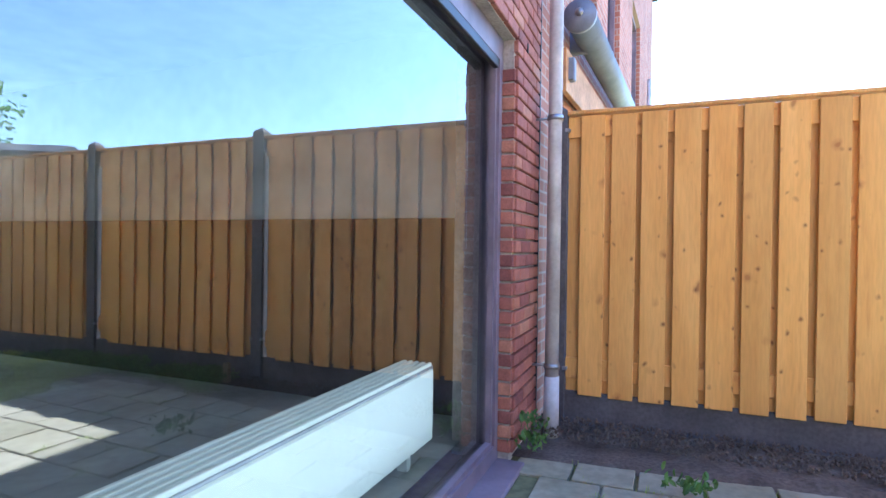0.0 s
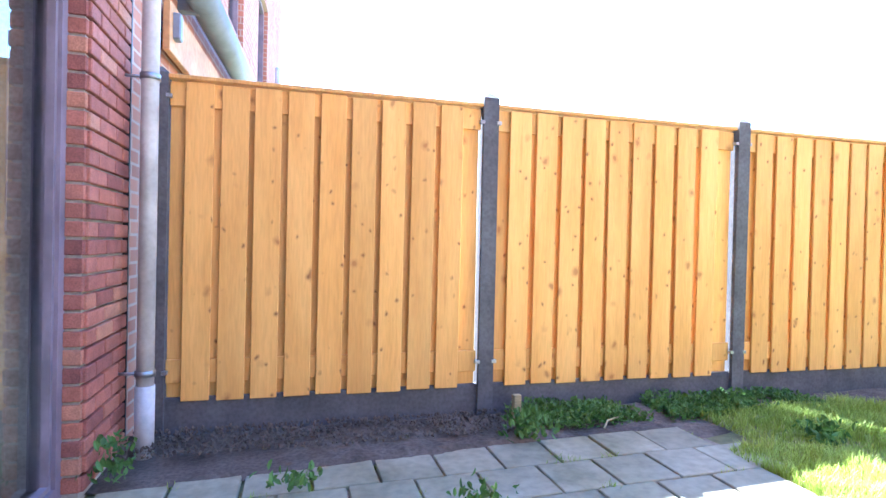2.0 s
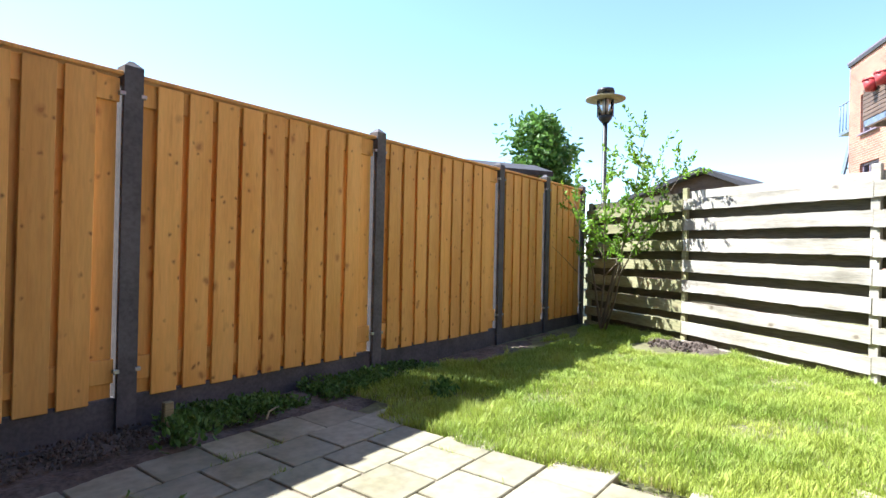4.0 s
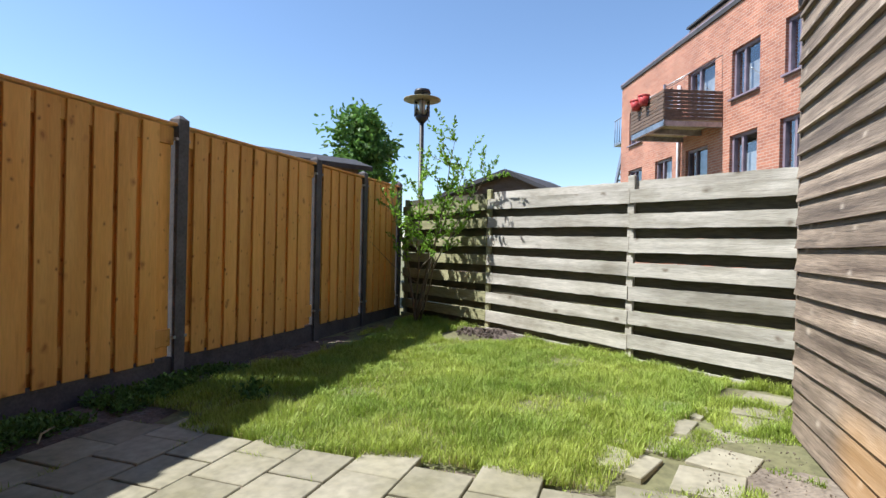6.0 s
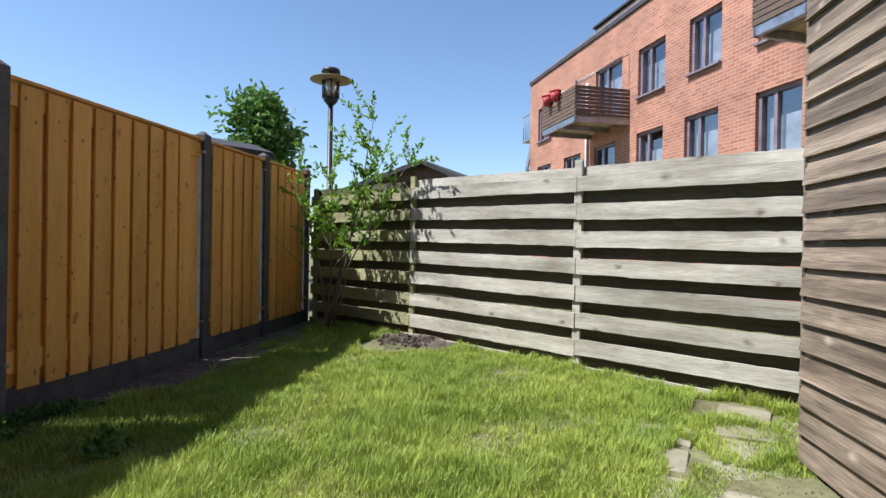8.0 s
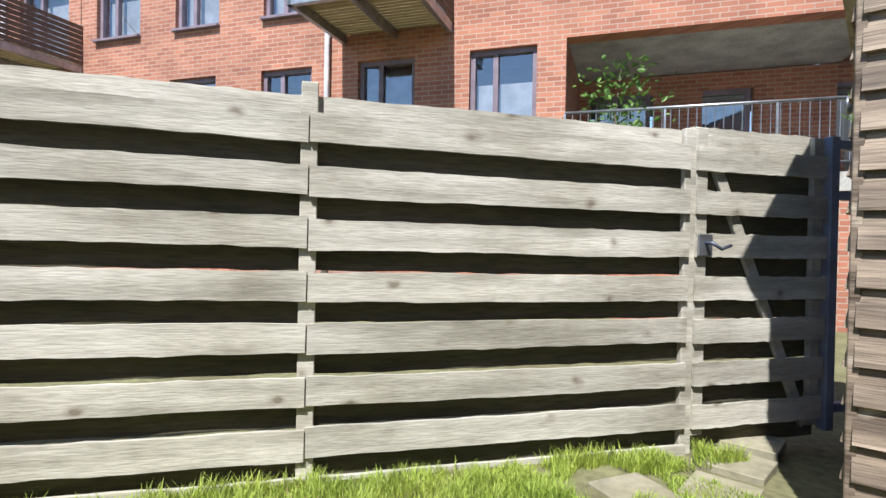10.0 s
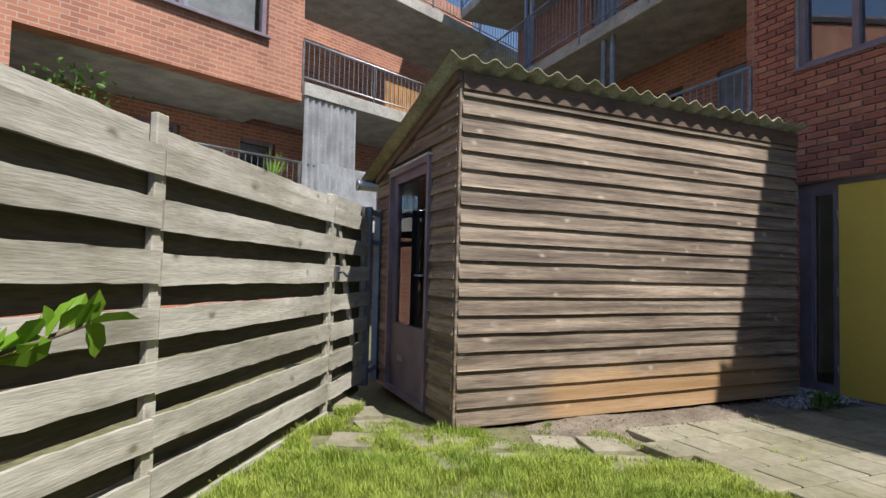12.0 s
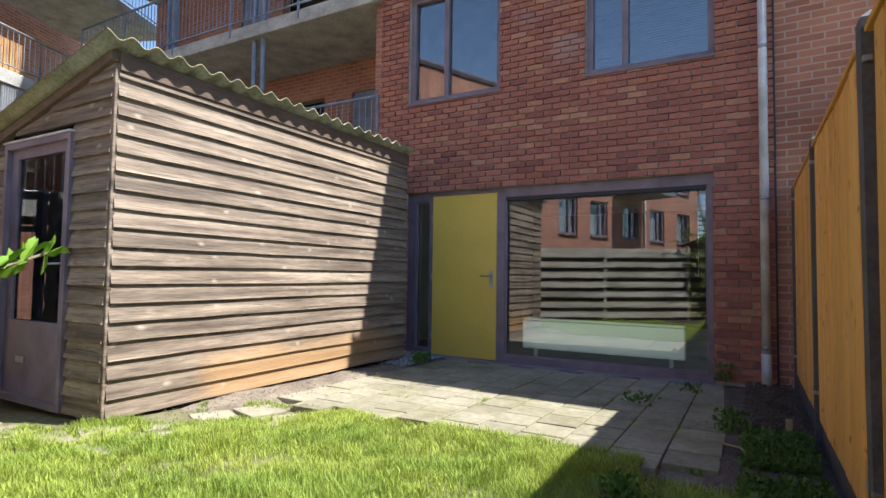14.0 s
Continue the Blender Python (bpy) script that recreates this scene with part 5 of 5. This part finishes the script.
for _ in range(26):
    a, b = r.uniform(0, 6.28), r.uniform(0.08, 0.3)
    put("leaf", tube([(0, 0, 0.28), (b * 0.4 * math.cos(a), b * 0.4 * math.sin(a), 0.7), (b * math.cos(a), b * math.sin(a), r.uniform(0.8, 1.15))], [0.012, 0.010, 0.002], LEAF, 4), None, plant)
plant = base("climbing_plant", APT_M @ at(3.35, -0.25, 1.975), "leafy young climber in a pot on the gallery", "potted plant")
put("pot", tube([(0, 0, 0), (0, 0, 0.3)], [0.13, 0.18], REDPOT, 12), None, plant)
put("stem", tube([(0, 0, 0.2), (0.05, 0, 0.9), (-0.02, 0, 1.6)], [0.02, 0.015, 0.006], BARK, 6), None, plant)
tagged(put("foliage", leaf_cloud([((r.gauss(0, 0.3), r.gauss(0, 0.15), r.uniform(0.5, 1.7)), (r.gauss(0, 1), r.gauss(0, 1), 0.4)) for _ in range(320)], 0.11, 3, LEAFDARK, "foliage"), None, plant), kind="stuff")

# loose stones in the house corner and crumbs on the soil
def pebbles(name, n, box, size, mat, label, seed, z=0.0):
    r = random.Random(seed)
    verts, faces = [], []
    for _ in range(n):
        c = Vector((r.uniform(box[0], box[1]), r.uniform(box[2], box[3]), z))
        s = size * r.uniform(0.5, 1.5)
        k = len(verts)
        rot = Euler((r.uniform(0, 6), r.uniform(0, 6), r.uniform(0, 6))).to_matrix()
        for v in ((1, 0, 0), (-1, 0, 0), (0, 0.8, 0), (0, -0.8, 0), (0, 0, 0.6), (0, 0, -0.6)):
            verts.append(c + rot @ (Vector(v) * s * r.uniform(0.8, 1.2)) + Vector((0, 0, s * 0.4)))
        for a in (0, 1):
            for b, d in ((2, 4), (4, 3), (3, 5), (5, 2)):
                faces.append((k + a, k + b, k + d))
    return tagged(put(name, mesh(name, verts, faces, mat)), label, "gravel", kind="stuff")


pebbles("gravel", 900, (0.0, 0.95, -4.5, -3.85), 0.018, GRAVEL, "grey gravel in the corner between shed and house", 1, -0.03)
pebbles("soil_crumbs", 1500, (-0.05, 2.0, -0.42, -0.02), 0.011, SOIL, "crumbs of dark soil along the fence", 2, 0.0)
pebbles("sand_crumbs", 600, (0.2, 4.0, -4.1, -3.6), 0.006, SAND, "crumbs of sandy soil at the shed foot", 3, 0.015)
pebbles("heap_stones", 160, (6.3, 6.85, -1.95, -1.4), 0.02, SOIL, "clods of dug earth by the plank fence", 4, 0.06)
pg = base("wooden_peg", at(2.08, -0.16, 0), "short weathered wooden peg in the soil", "peg")
put("peg", block(0.05, 0.04, 0.16, DECK, 0.004, low=True), at(0, 0, -0.03), pg)
stick = base("dry_stick", at(2.55, -0.45, 0.02, 40), "dry straw coloured stick on the soil", "stick")
put("stick", tube([(-0.12, 0, 0), (0, 0.02, 0.01), (0.14, 0, 0)], 0.006, DECK, 6), None, stick)

# ---- bricks of the house front ----
BW, BH, CW, CH = 0.208, 0.063, 0.22, 0.0752
brick_mesh = block(BW, 0.03, BH, BRICK, 0.004, "brick")
half_mesh = block(0.098, 0.03, BH, BRICK, 0.004, "brick")
wall = bpy.data.objects["wall_house"]
near_list, far_v, far_f = [], [], []
rng = random.Random(77)
LIM = HLEN
row = 0
z = -0.02
while z < HOUSE_TOP - 0.05:
    x = -(row % 2) * CW / 2
    while x < LIM:
        a, b = max(x, 0.0), min(x + BW, LIM)
        x += CW
        segs = [(a, b)]
        for h0, h1, k0, k1 in holes:
            if k0 - 0.02 < z + BH / 2 < k1 + 0.02:
                out = []
                for p, q in segs:
                    if q <= h0 or p >= h1:
                        out.append((p, q))
                    else:
                        if p < h0 - 0.02:
                            out.append((p, h0))
                        if q > h1 + 0.02:
                            out.append((h1, q))
                segs = out
        for p, q in segs:
            if q - p < 0.03:
                continue
            near_list.append((p, q, z))
    z += CH
    row += 1
singles = 0
for p, q, z in near_list:
    w = q - p
    if z < 3.3 and (p < 0.56 or (z > 2.15 and p < 2.6)) and singles < 300:
        singles += 1
        me = brick_mesh if w > 0.2 else half_mesh if abs(w - 0.098) < 0.012 else block(w, 0.03, BH, BRICK, 0.004, "brick")
        ob = put("brick", me, at((p + q) / 2, -0.003 + rng.uniform(-0.002, 0.002) + 0.012, z + BH / 2, rng.uniform(-0.4, 0.4)), wall)
    else:
        k = len(far_v)
        y1 = 0.012 + 0.012 + rng.uniform(-0.002, 0.002)
        c = 0.004
        far_v += [(p, 0, z), (q, 0, z), (q, 0, z + BH), (p, 0, z + BH), (p + c, y1, z + c), (q - c, y1, z + c), (q - c, y1, z + BH - c), (p + c, y1, z + BH - c)]
        far_f += [(k + 4, k + 7, k + 6, k + 5), (k, k + 4, k + 5, k + 1), (k + 1, k + 5, k + 6, k + 2), (k + 2, k + 6, k + 7, k + 3), (k + 3, k + 7, k + 4, k)]
tagged(put("bricks", mesh("bricks", far_v, far_f, BRICKS), None, wall), "", kind="stuff")
for u0, z0, zz in ((0.55, 0.0, 27), (4.423, 0.0, 27)):
    for k in range(zz):
        put("reveal_brick", block(0.03, 0.10, BH, BRICK, 0.004, "reveal_brick") if k == 0 else bpy.data.meshes["reveal_brick"], at(u0 + (-0.003 if u0 < 2 else 0.003), -0.04, -0.02 + CH * k + BH / 2), wall)
for u, z in ((0.35, 2.17), (1.14, 2.17), (2.25, 2.17), (3.3, 2.17), (0.35, 2.5), (1.14, 2.5), (2.21, 2.49), (3.4, 2.47), (0.75, 3.19), (1.85, 3.19), (3.1, 3.19), (3.75, 3.19)):
    put("weep_slot", block(0.012, 0.01, 0.055, BLACK), at(u, 0.024, z), wall)
put("expansion_joint", block(0.018, 0.03, HOUSE_TOP, BLACK, low=True), at(-0.002, 0.012, 0), wall)
